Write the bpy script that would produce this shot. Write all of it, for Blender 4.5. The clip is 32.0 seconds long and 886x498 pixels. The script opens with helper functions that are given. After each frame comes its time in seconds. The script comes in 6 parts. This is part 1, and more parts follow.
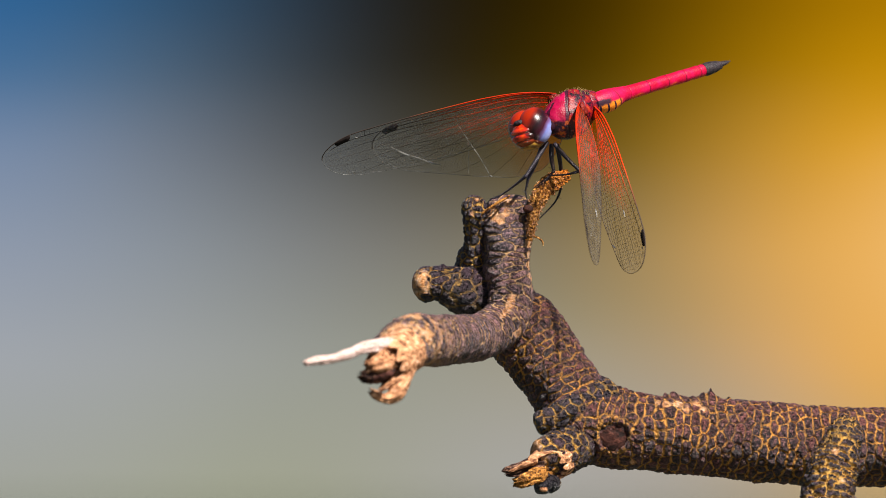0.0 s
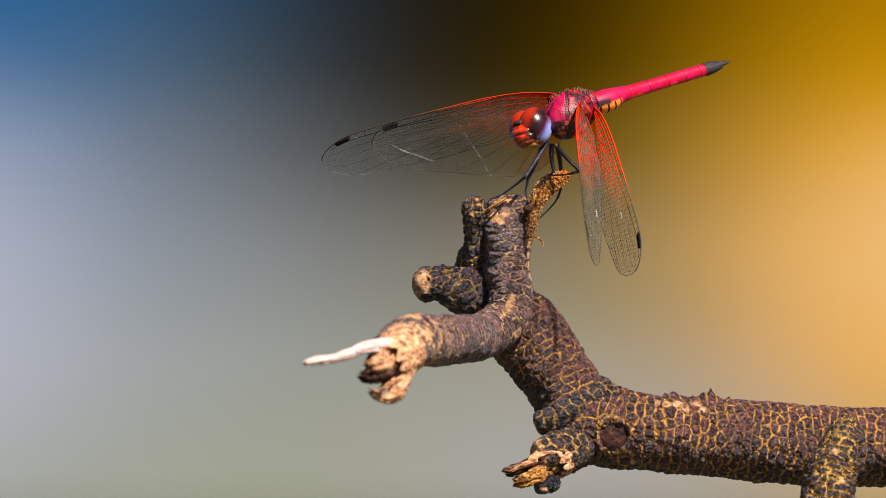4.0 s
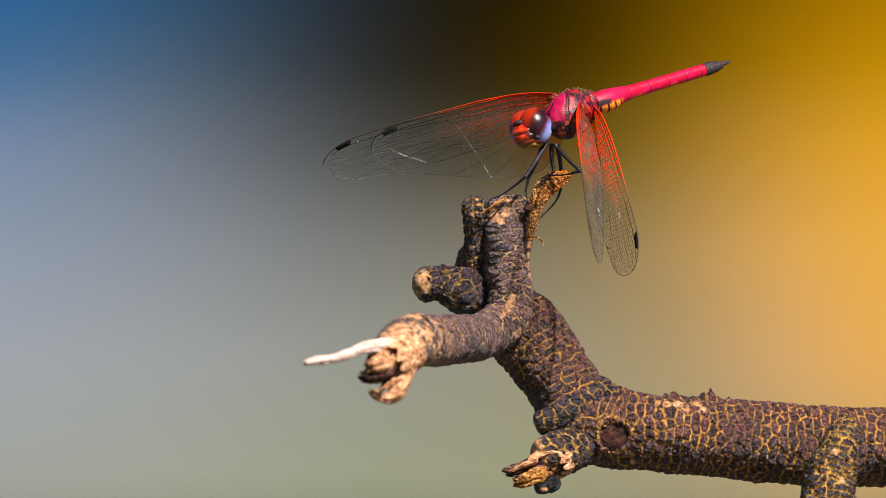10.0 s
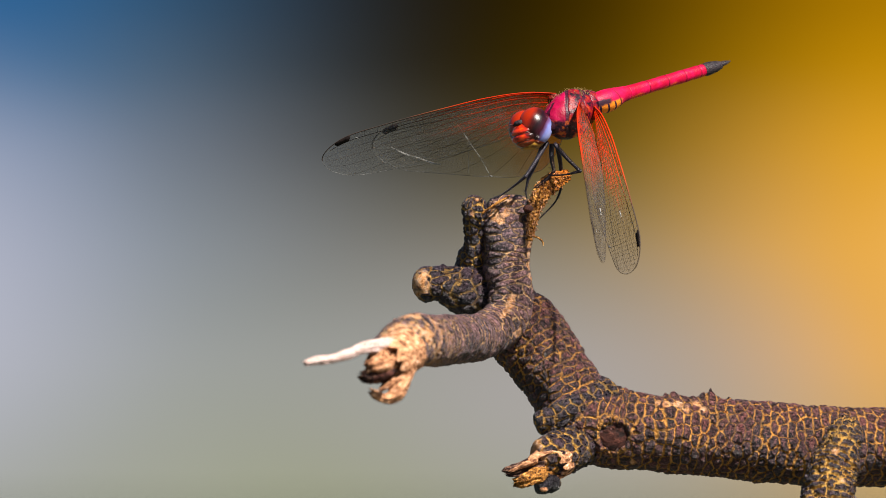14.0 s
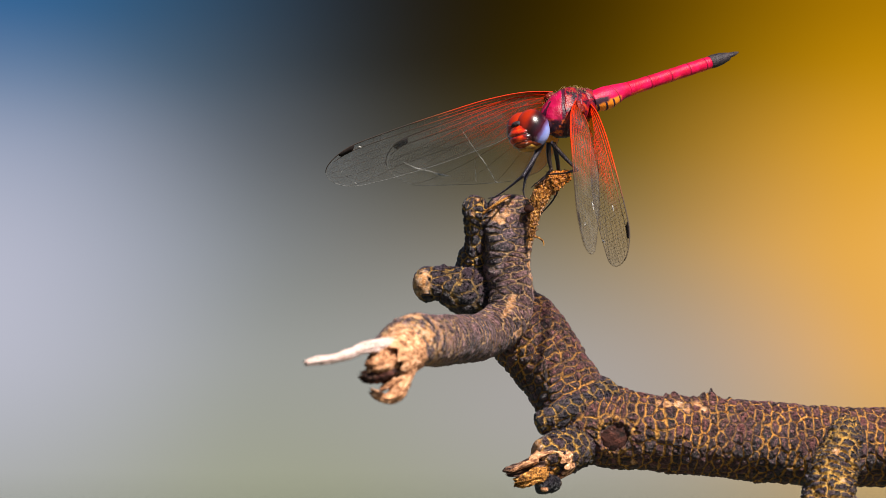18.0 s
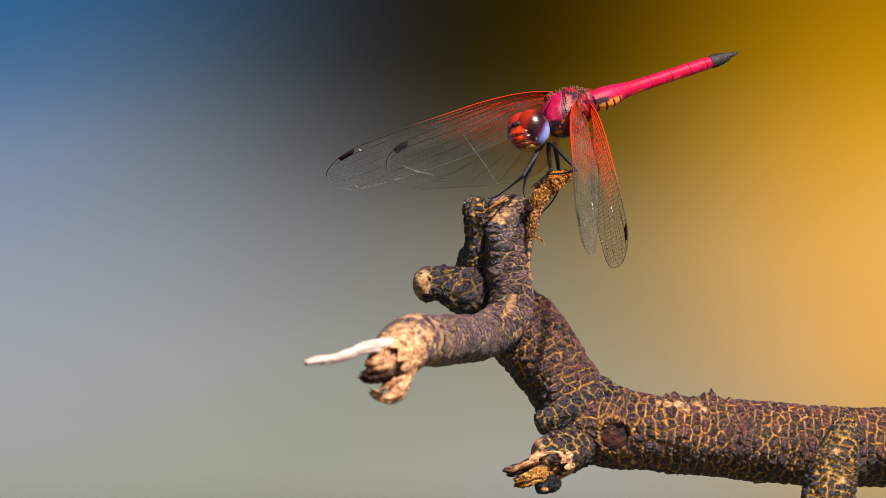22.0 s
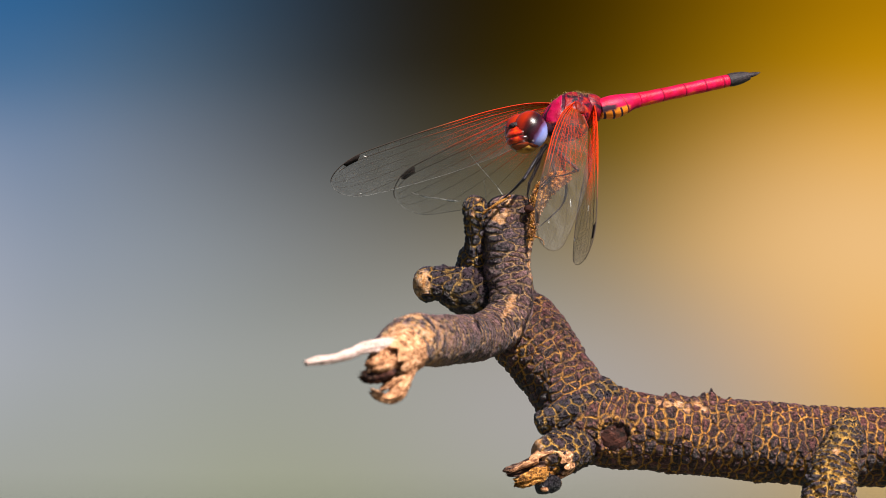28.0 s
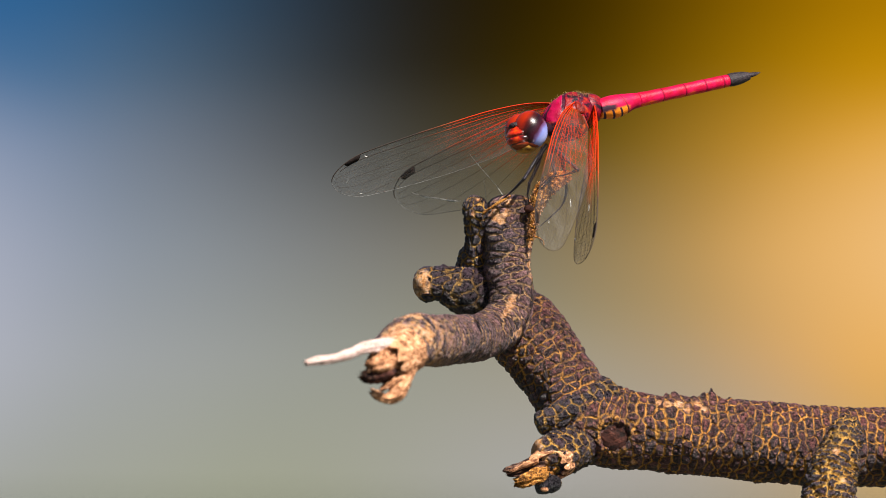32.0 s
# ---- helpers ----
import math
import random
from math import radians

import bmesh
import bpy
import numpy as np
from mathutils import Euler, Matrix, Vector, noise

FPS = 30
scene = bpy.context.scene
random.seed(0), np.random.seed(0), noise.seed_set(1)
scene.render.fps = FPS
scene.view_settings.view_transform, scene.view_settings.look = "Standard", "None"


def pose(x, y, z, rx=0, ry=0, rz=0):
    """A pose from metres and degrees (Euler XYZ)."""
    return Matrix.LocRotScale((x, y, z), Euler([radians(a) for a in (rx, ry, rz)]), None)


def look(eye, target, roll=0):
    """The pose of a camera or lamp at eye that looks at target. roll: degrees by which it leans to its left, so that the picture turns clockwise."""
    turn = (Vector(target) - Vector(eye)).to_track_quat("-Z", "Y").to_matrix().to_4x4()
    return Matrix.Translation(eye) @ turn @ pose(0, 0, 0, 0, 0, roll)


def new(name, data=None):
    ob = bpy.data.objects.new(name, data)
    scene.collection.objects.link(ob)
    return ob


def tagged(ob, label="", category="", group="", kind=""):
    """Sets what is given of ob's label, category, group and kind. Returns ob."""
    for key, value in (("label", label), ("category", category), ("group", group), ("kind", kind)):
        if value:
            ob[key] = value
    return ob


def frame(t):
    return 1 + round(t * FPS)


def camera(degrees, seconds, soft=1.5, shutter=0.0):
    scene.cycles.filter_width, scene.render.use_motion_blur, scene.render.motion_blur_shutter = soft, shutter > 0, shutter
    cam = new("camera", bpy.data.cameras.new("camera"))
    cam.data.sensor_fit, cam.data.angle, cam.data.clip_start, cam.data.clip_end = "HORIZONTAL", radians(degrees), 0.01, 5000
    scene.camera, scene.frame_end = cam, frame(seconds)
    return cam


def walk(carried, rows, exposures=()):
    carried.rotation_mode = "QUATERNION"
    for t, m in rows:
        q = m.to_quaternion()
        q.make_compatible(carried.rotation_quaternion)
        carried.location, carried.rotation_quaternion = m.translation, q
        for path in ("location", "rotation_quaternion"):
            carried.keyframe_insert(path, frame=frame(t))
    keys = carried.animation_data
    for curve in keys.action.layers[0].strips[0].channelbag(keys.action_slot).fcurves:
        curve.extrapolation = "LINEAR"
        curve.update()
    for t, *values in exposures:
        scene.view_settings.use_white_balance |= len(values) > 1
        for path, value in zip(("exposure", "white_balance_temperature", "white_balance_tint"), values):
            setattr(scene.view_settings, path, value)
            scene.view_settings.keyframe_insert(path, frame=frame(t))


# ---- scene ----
# A red dragonfly on a broken, cracked branch over a pond; the far bank is a glowing, painted blur of colour.
# Lengths in the building functions are millimetres; H is the perch's height above the water in metres.
H = 0.5
MM = 0.001

# ---- camera: a long lens, almost still ----
cam = camera(8.0, 32.0, soft=0.6)
cam.data.dof.use_dof = True
cam.data.dof.focus_distance = 0.858
cam.data.dof.aperture_fstop = 32.0


def aim(dx):
    return look((0, -0.858, H), (-0.0000765 * dx, 0, H))


walk(cam, [(0, aim(0)), (9.5, aim(0)), (11, aim(1.0)), (14, aim(0.2)), (16.5, aim(1.2)), (32, aim(1.5))], exposures=[(0, 1.2), (32, 1.2)])

# ---- world and sun ----
world = bpy.data.worlds.new("sky")
scene.world = world
world.use_nodes = True
sky = world.node_tree.nodes.new("ShaderNodeTexSky")
sky.sky_type, sky.sun_disc = "NISHITA", False
sky.sun_elevation, sky.sun_rotation = radians(50.9), radians(138.0)
world.node_tree.links.new(sky.outputs["Color"], world.node_tree.nodes["Background"].inputs["Color"])
world.node_tree.nodes["Background"].inputs["Strength"].default_value = 0.030
sun_data = bpy.data.lights.new("sun", "SUN")
sun_data.energy, sun_data.angle, sun_data.color = 5.0, radians(1.5), (1.0, 0.94, 0.86)
sun = new("sun", sun_data)
sun.matrix_world = look((0.42 * 5, -0.467 * 5, H + 0.775 * 5), (0, 0, H))


# ---- materials ----
class Nodes:
    """A node material with short calls."""

    def __init__(self, name):
        self.mat = bpy.data.materials.new(name)
        self.mat.use_nodes = True
        self.tree = self.mat.node_tree
        self.bsdf = self.tree.nodes["Principled BSDF"]
        self.out = self.tree.nodes["Material Output"]

    def add(self, kind, **inputs):
        n = self.tree.nodes.new(kind)
        for k, v in inputs.items():
            self.put(n, k.replace("_", " "), v)
        return n

    def put(self, node, key, v):
        sock = node.inputs[int(key[1:])] if key[0] == "i" and key[1:].isdigit() else node.inputs[key]
        if isinstance(v, bpy.types.NodeSocket):
            self.tree.links.new(v, sock)
        else:
            sock.default_value = (*v, 1.0) if isinstance(v, tuple) and len(v) == 3 and sock.type == "RGBA" else v

    def coords(self, scale=1000.0, kind="Object"):
        c = self.add("ShaderNodeTexCoord")
        m = self.add("ShaderNodeMapping", Vector=c.outputs[kind])
        m.inputs["Scale"].default_value = scale if isinstance(scale, tuple) else (scale,) * 3
        return m.outputs[0]

    def noise(self, vec, scale, detail=4.0, rough=0.55):
        return self.add("ShaderNodeTexNoise", Vector=vec, Scale=scale, Detail=detail, Roughness=rough).outputs["Fac"]

    def ramp(self, fac, stops, mode="LINEAR"):
        r = self.add("ShaderNodeValToRGB", Fac=fac)
        r.color_ramp.interpolation = mode
        els = r.color_ramp.elements
        while len(els) < len(stops):
            els.new(0.5)
        for e, (p, c) in zip(els, stops):
            e.position, e.color = p, (*c, 1.0) if len(c) == 3 else c
        return r.outputs["Color"]

    def mix(self, fac, a, b, blend="MIX"):
        m = self.tree.nodes.new("ShaderNodeMix")
        m.data_type, m.blend_type = "RGBA", blend
        for i, v in ((0, fac), (6, a), (7, b)):
            if isinstance(v, bpy.types.NodeSocket):
                self.tree.links.new(v, m.inputs[i])
            else:
                m.inputs[i].default_value = (*v, 1.0) if isinstance(v, tuple) and len(v) == 3 else v
        return m.outputs[2]

    def math(self, op, a, b=0.5, c=0.5):
        m = self.tree.nodes.new("ShaderNodeMath")
        m.operation = op
        for i, v in enumerate((a, b, c)):
            if isinstance(v, bpy.types.NodeSocket):
                self.tree.links.new(v, m.inputs[i])
            else:
                m.inputs[i].default_value = v
        return m.outputs[0]

    def span(self, v, a, b, lo=0.0, hi=1.0, smooth=True):
        m = self.add("ShaderNodeMapRange")
        m.interpolation_type = "SMOOTHSTEP" if smooth else "LINEAR"
        for i, x in enumerate((v, a, b, lo, hi)):
            if isinstance(x, bpy.types.NodeSocket):
                self.tree.links.new(x, m.inputs[i])
            else:
                m.inputs[i].default_value = x
        return m.outputs[0]

    def xyz(self, vec):
        return self.add("ShaderNodeSeparateXYZ", Vector=vec).outputs

    def attr(self, name):
        a = self.add("ShaderNodeAttribute")
        a.attribute_name = name
        return a.outputs["Fac"]

    def bump(self, height, dist, strength=1.0):
        b = self.add("ShaderNodeBump", Height=height, Distance=dist, Strength=strength)
        self.put(self.bsdf, "Normal", b.outputs[0])

    def set(self, **kw):
        for k, v in kw.items():
            self.put(self.bsdf, k.replace("_", " "), v)
        return self.mat


def bark_material(name, plate_a, plate_b, seam_a, seam_b, dark=0.6, gloss=0.26, pale=(0.30, 0.15, 0.16), sky_tint=(0.040, 0.040, 0.062)):
    """Plates of bark, each of its own shade, with golden seams between them. dark: how many plates are blackish;
    sky_tint: bluish grey on some, painted for the sky they reflect.
    """
    n = Nodes(name)
    v = n.coords()
    crack, hue, bare, plate_no = n.attr("crack"), n.attr("hue"), n.attr("bare"), n.attr("plate")
    fleck = n.noise(v, 2.4, 7, 0.8)
    plate = n.mix(n.span(plate_no, 0.1, 0.9, 0.0, 1.0, False), plate_a, plate_b)
    plate = n.mix(n.span(n.noise(v, 0.9, 6, 0.65), 0.42, 0.62, 0.0, 0.55), plate, plate_b)
    # reflected sky painted into the colour as bluish-grey patches
    plate = n.mix(n.span(n.noise(v, 0.16, 3), 0.50, 0.62, 0.0, 0.6), plate, sky_tint)
    plate = n.mix(n.span(hue, 0.55, 0.95, 0.0, dark, False), plate, (0.012, 0.008, 0.012))
    plate = n.mix(n.span(fleck, 0.525, 0.57, 0.0, 0.5), plate, pale)
    plate = n.mix(n.span(fleck, 0.485, 0.44, 0.0, 0.9), plate, (0.008, 0.005, 0.006))
    # dark grooves and plate edges, with the shade in the cracks painted in
    plate = n.mix(n.math("MULTIPLY", n.attr("crevice_shade"), 0.92), plate, (0.006, 0.003, 0.003))
    seam = n.mix(n.span(n.noise(v, 1.6, 6, 0.75), 0.40, 0.53), seam_a, seam_b)
    col = n.mix(crack, plate, seam)
    wood = n.ramp(n.noise(v, 1.6, 6, 0.7), [(0.32, (0.36, 0.11, 0.03)), (0.48, (0.76, 0.37, 0.15)), (0.66, (0.92, 0.64, 0.46))])
    col = n.mix(bare, col, wood)
    n.bump(n.math("ADD", n.noise(v, 3.0, 7, 0.82), n.math("MULTIPLY", crack, -0.1)), 0.0009, 1.0)
    dry = n.math("MAXIMUM", crack, bare)
    rough = n.math("MULTIPLY_ADD", dry, 0.35, n.span(fleck, 0.35, 0.65, gloss, gloss + 0.3))
    return n.set(Base_Color=col, Roughness=rough, Specular_IOR_Level=n.span(dry, 0, 1, 0.55, 0.15))


def wood_material(name, a, b, dark, fibre, low=0.28):
    n = Nodes(name)
    v = n.coords()
    f = n.noise(n.coords(fibre), 1.0, 5, 0.7)
    col = n.ramp(f, [(low, dark), (low + 0.17, a), (0.72, b)])
    col = n.mix(n.span(n.noise(v, 0.8, 4), 0.55, 0.75, 0.0, 0.5), col, dark)
    n.bump(f, 0.0004, 0.9)
    return n.set(Base_Color=col, Roughness=0.8, Specular_IOR_Level=0.2)


def shell_material(name, a, b, rough=0.35, scale=1.2, coat=0.2, bump=0.00005, spec=0.35):
    n = Nodes(name)
    v = n.coords()
    n.bump(n.noise(v, 7.0, 4), bump, 0.6)
    return n.set(Base_Color=n.ramp(n.noise(v, scale, 5), [(0.3, a), (0.7, b)]), Roughness=rough, Coat_Weight=coat, Coat_Roughness=0.25, Specular_IOR_Level=spec)


BARK = bark_material("cracked_bark", (0.019, 0.007, 0.010), (0.180, 0.051, 0.050), (0.20, 0.058, 0.008), (0.88, 0.43, 0.10), 0.6, 0.26, (0.52, 0.24, 0.21), (0.036, 0.030, 0.050))
SMOOTH_BARK = bark_material("young_bark", (0.072, 0.044, 0.060), (0.310, 0.150, 0.155), (0.26, 0.10, 0.03), (0.92, 0.56, 0.27), 0.45, 0.28, (0.58, 0.35, 0.33), (0.120, 0.096, 0.128))
DARK_BARK = bark_material("blackish_bark", (0.012, 0.009, 0.018), (0.066, 0.034, 0.048), (0.20, 0.075, 0.010), (0.88, 0.50, 0.12), 0.5, 0.2, (0.22, 0.14, 0.16), (0.030, 0.032, 0.055))
BLACK_BARK = bark_material("black_bark", (0.008, 0.007, 0.011), (0.030, 0.026, 0.036), (0.10, 0.04, 0.01), (0.30, 0.16, 0.03), 0.5, 0.12, (0.10, 0.08, 0.09), (0.02, 0.022, 0.03))
PALE_WOOD = wood_material("torn_wood", (0.60, 0.29, 0.14), (0.93, 0.70, 0.55), (0.09, 0.028, 0.012), (800.0, 1900.0, 1900.0), 0.40)
BLEACHED = wood_material("bleached_wood", (0.47, 0.32, 0.28), (0.70, 0.55, 0.51), (0.24, 0.13, 0.10), (300.0, 2200.0, 2200.0))
WEATHERED = wood_material("weathered_wood", (0.040, 0.016, 0.012), (0.40, 0.22, 0.14), (0.008, 0.004, 0.004), (700.0, 1900.0, 1900.0), 0.36)
ROTTEN = wood_material("rotten_wood", (0.40, 0.16, 0.025), (0.92, 0.58, 0.22), (0.030, 0.010, 0.006), (2600.0, 2600.0, 2600.0), 0.38)
SCAR = wood_material("dark_scar_wood", (0.050, 0.015, 0.010), (0.190, 0.070, 0.048), (0.010, 0.004, 0.003), (900.0, 700.0, 1200.0), 0.38)


BLACK_SHELL = shell_material("black_shell", (0.006, 0.005, 0.007), (0.034, 0.024, 0.028), 0.5, 1.6, 0.0, 0.0002, 0.25)
LEG = shell_material("black_leg", (0.005, 0.005, 0.008), (0.026, 0.020, 0.030), 0.36, 1.8, 0.0, 0.0002, 0.28)
LIP = shell_material("dark_red_lip", (0.030, 0.003, 0.001), (0.26, 0.040, 0.004), 0.3, 1.2)
AMBER = shell_material("amber_lip", (0.06, 0.020, 0.003), (0.50, 0.26, 0.030), 0.35, 1.1)
STIGMA = shell_material("dark_wing_mark", (0.004, 0.003, 0.003), (0.016, 0.010, 0.009), 0.7, 1.2, 0.0, 0.00005, 0.1)
RING = shell_material("dark_red_ring", (0.07, 0.001, 0.010), (0.22, 0.001, 0.020), 0.5, 1.5, 0.0, 0.00005, 0.2)
HIGHLIGHT_RIB = shell_material("highlight_rib", (0.22, 0.21, 0.20), (0.58, 0.57, 0.56), 0.4)
LIT_MARGIN = shell_material("lit_wing_margin", (0.06, 0.058, 0.055), (0.20, 0.195, 0.19), 0.4)
NECK = shell_material("dark_neck", (0.008, 0.003, 0.006), (0.030, 0.008, 0.016), 0.8, 1.2, 0.0, 0.0001, 0.05)
HINGE = shell_material("mottled_wing_root", (0.03, 0.001, 0.004), (0.24, 0.014, 0.003), 0.45, 1.6, 0.0, 0.0002, 0.2)
HAIR = shell_material("tawny_hair", (0.25, 0.15, 0.05), (0.45, 0.30, 0.10), 0.6)


def thorax_material():
    """Magenta panels in front, parted by dark lines; orange and black mottling behind and below. Both sides alike."""
    n = Nodes("striped_thorax")
    v = n.coords()
    x, y, z = n.xyz(v)[:3]
    wob = n.math("MULTIPLY_ADD", n.noise(v, 0.7, 3), 0.7, -0.35)
    h = n.math("MULTIPLY_ADD", x, 0.156, z)
    u = n.math("ADD", n.math("MULTIPLY_ADD", n.math("ABSOLUTE", y), 0.69, n.math("MULTIPLY", x, 0.72)), wob)

    def line(slope, at, width):
        off = n.math("ABSOLUTE", n.math("ADD", n.math("MULTIPLY_ADD", h, -slope, u), -at))
        return n.span(off, width, width * 0.4)

    front_col = n.ramp(n.noise(v, 0.9, 4), [(0.3, (0.20, 0.001, 0.018)), (0.7, (0.38, 0.002, 0.056))])
    rear_col = n.ramp(n.noise(v, 1.0, 5, 0.65), [(0.44, (0.010, 0.002, 0.006)), (0.49, (0.13, 0.001, 0.012)), (0.60, (0.20, 0.006, 0.005)), (0.72, (0.32, 0.040, 0.004))])
    rear = n.span(n.math("MULTIPLY_ADD", h, -0.1, u), -0.9, -0.3)
    col = n.mix(rear, front_col, rear_col)
    dark = n.math("MAXIMUM", line(0.43, -3.0, 0.22), n.math("MAXIMUM", line(0.1, -0.55, 0.36), n.math("MULTIPLY", line(0.2, 1.5, 0.30), 0.8)))
    col = n.mix(n.math("MULTIPLY", dark, 0.92), col, (0.022, 0.004, 0.014))
    low = n.span(n.math("MULTIPLY_ADD", n.noise(v, 0.8, 3), 2.2, h), 0.6, -0.2)
    low_col = n.ramp(n.noise(v, 0.75, 4), [(0.46, (0.010, 0.006, 0.012)), (0.52, (0.045, 0.010, 0.020)), (0.58, (0.38, 0.070, 0.008)), (0.68, (0.52, 0.19, 0.02))])
    col = n.mix(n.math("MULTIPLY", low, 0.97), col, low_col)
    n.bump(n.math("ADD", n.noise(v, 4.0, 5), n.math("MULTIPLY", dark, -1.2)), 0.00009, 0.8)
    return n.set(Base_Color=col, Roughness=0.4, Specular_IOR_Level=0.25)


def abdomen_material():
    n = Nodes("crimson_abdomen")
    v = n.coords()
    x, y, z = n.xyz(v)[:3]
    col = n.ramp(n.noise(v, 0.8, 5, 0.6), [(0.30, (0.26, 0.001, 0.012)), (0.52, (0.40, 0.001, 0.034)), (0.72, (0.52, 0.004, 0.070))])
    col = n.mix(n.span(n.math("MULTIPLY_ADD", n.noise(v, 0.35, 3), 1.4, z), 0.35, -0.05, 0.0, 0.8), col, (0.62, 0.085, 0.006))
    col = n.mix(n.span(z, 0.72, 0.92, 0.0, 0.7), col, (0.26, 0.001, 0.016))
    n.bump(n.noise(v, 5.0, 5), 0.00006, 0.7)
    return n.set(Base_Color=col, Roughness=0.45, Specular_IOR_Level=0.16)


def abdomen_base_material():
    n = Nodes("crimson_amber_abdomen")
    v = n.coords()
    x, y, z = n.xyz(v)[:3]
    w = n.math("MULTIPLY_ADD", n.noise(v, 0.8, 3), 0.5, z)
    side = n.math("MULTIPLY", n.span(w, 0.25, -0.15), n.span(x, 3.4, 2.6))
    slant = n.math("MULTIPLY_ADD", z, 0.35, x)
    col = n.ramp(n.noise(v, 0.8, 4), [(0.3, (0.28, 0.001, 0.016)), (0.7, (0.46, 0.004, 0.060))])
    col = n.mix(side, col, (0.70, 0.20, 0.014))
    stripe = n.span(n.math("SINE", n.math("MULTIPLY_ADD", slant, 5.0, 1.0)), 0.45, 0.85)
    patch = n.math("MULTIPLY", n.span(w, 0.75, 0.45), n.span(x, 1.3, 0.5))
    col = n.mix(n.math("MAXIMUM", n.math("MULTIPLY", side, stripe), n.math("MULTIPLY", patch, n.span(w, -0.5, 0.0))), col, (0.03, 0.012, 0.022))
    ring = n.span(n.math("ABSOLUTE", n.math("ADD", slant, -2.6)), 0.14, 0.05)
    col = n.mix(n.math("MULTIPLY", ring, 0.75), col, (0.10, 0.004, 0.014))
    n.bump(n.noise(v, 5.0, 5), 0.00006, 0.7)
    return n.set(Base_Color=col, Roughness=0.45, Specular_IOR_Level=0.16)


def eye_material():
    """Rust red above, almost black in the middle, lavender blue below and behind."""
    n = Nodes("compound_eye")
    v = n.coords()
    x, y, z = n.xyz(v)[:3]
    b = n.math("ADD", n.math("MULTIPLY_ADD", n.math("ABSOLUTE", y), 0.55, n.math("MULTIPLY", x, 0.5)), n.math("MULTIPLY_ADD", z, -0.65, n.math("MULTIPLY", n.noise(v, 0.7, 2), 0.5)))
    col = n.ramp(n.span(b, -1.6, 3.0, 0, 1, False), [(0.0, (0.30, 0.016, 0.001)), (0.24, (0.24, 0.012, 0.001)), (0.38, (0.045, 0.003, 0.001)), (0.52, (0.008, 0.001, 0.002)),
                                        (0.72, (0.030, 0.003, 0.010)), (0.79, (0.10, 0.06, 0.16)), (0.85, (0.15, 0.18, 0.44)), (0.97, (0.24, 0.28, 0.56))])
    facet = n.add("ShaderNodeTexVoronoi", Vector=v, Scale=14.0).outputs["Distance"]
    n.bump(facet, 0.00002, 0.3)
    return n.set(Base_Color=col, Roughness=0.27, Specular_IOR_Level=0.3, Coat_Weight=0.15, Coat_Roughness=0.1)


def face_material():
    """Glossy red with dark creases across it, duller towards the mouth."""
    n = Nodes("red_face")
    v = n.coords()
    x, y, z = n.xyz(v)[:3]
    w = n.math("MULTIPLY_ADD", n.noise(v, 0.9, 3), 0.5, z)
    col = n.ramp(n.noise(v, 0.75, 4), [(0.36, (0.10, 0.001, 0.001)), (0.50, (0.46, 0.016, 0.001)), (0.68, (0.72, 0.075, 0.003))])
    col = n.mix(n.span(w, -0.9, -1.7), col, (0.16, 0.030, 0.003))
    for at_z in (-0.30, -1.25):
        col = n.mix(n.math("MULTIPLY", n.span(n.math("ABSOLUTE", n.math("ADD", w, -at_z)), 0.16, 0.04), 0.8), col, (0.030, 0.003, 0.001))
    col = n.mix(n.span(n.math("ABSOLUTE", y), 1.35, 1.75), col, (0.014, 0.001, 0.001))
    return n.set(Base_Color=col, Roughness=0.22, Specular_IOR_Level=0.5, Coat_Weight=0.3, Coat_Roughness=0.1)


def vein_material():
    n = Nodes("red_and_brown_veins")
    v = n.coords()
    x, y, z = n.xyz(v)[:3]
    back = n.math("MULTIPLY", n.math("MAXIMUM", n.math("MULTIPLY_ADD", y, -1.0, -1.7), 0.0), 2.6)
    f = n.math("ADD", n.math("ADD", x, back), n.math("MULTIPLY", n.noise(v, 0.3, 3), 4.0))
    col = n.ramp(n.span(f, 0.0, 34.0, 0, 1, False), [(0.0, (0.44, 0.014, 0.001)), (0.42, (0.54, 0.028, 0.001)), (0.54, (0.22, 0.05, 0.015)), (0.66, (0.045, 0.032, 0.026))])
    return n.set(Base_Color=col, Roughness=0.55, Specular_IOR_Level=0.1)


def membrane_material(name, amber):
    n = Nodes(name)
    v = n.coords()
    x, y, z = n.xyz(v)[:3]
    blotch = n.noise(v, 0.35, 4, 0.6)
    base = n.span(n.math("ADD", x, n.math("MULTIPLY", blotch, 6.0)), amber + 3.0, 3.0)
    tint = n.mix(base, (0.95, 0.945, 0.935), (0.97, 0.52, 0.14))
    clear = n.add("ShaderNodeBsdfTransparent", Color=tint)
    body = n.mix(base, (0.75, 0.74, 0.73), (0.80, 0.14, 0.004))
    front = n.add("ShaderNodeBsdfDiffuse", Color=body)
    through_film = n.add("ShaderNodeBsdfTranslucent", Color=body)
    film = n.add("ShaderNodeMixShader", i0=0.5, i1=front.outputs[0], i2=through_film.outputs[0])
    gloss = n.add("ShaderNodeBsdfGlossy", Roughness=0.28)
    n.put(gloss, "Color", (0.9, 0.9, 0.9))
    f = n.math("ADD", n.span(base, 0, 1, 0.03, 0.10), n.math("MULTIPLY", n.span(blotch, 0.4, 0.7), 0.05))
    a = n.add("ShaderNodeMixShader", i0=f, i1=clear.outputs[0], i2=film.outputs[0])
    b = n.add("ShaderNodeMixShader", i0=0.025, i1=a.outputs[0], i2=gloss.outputs[0])
    n.put(n.out, "Surface", b.outputs[0])
    return n.mat


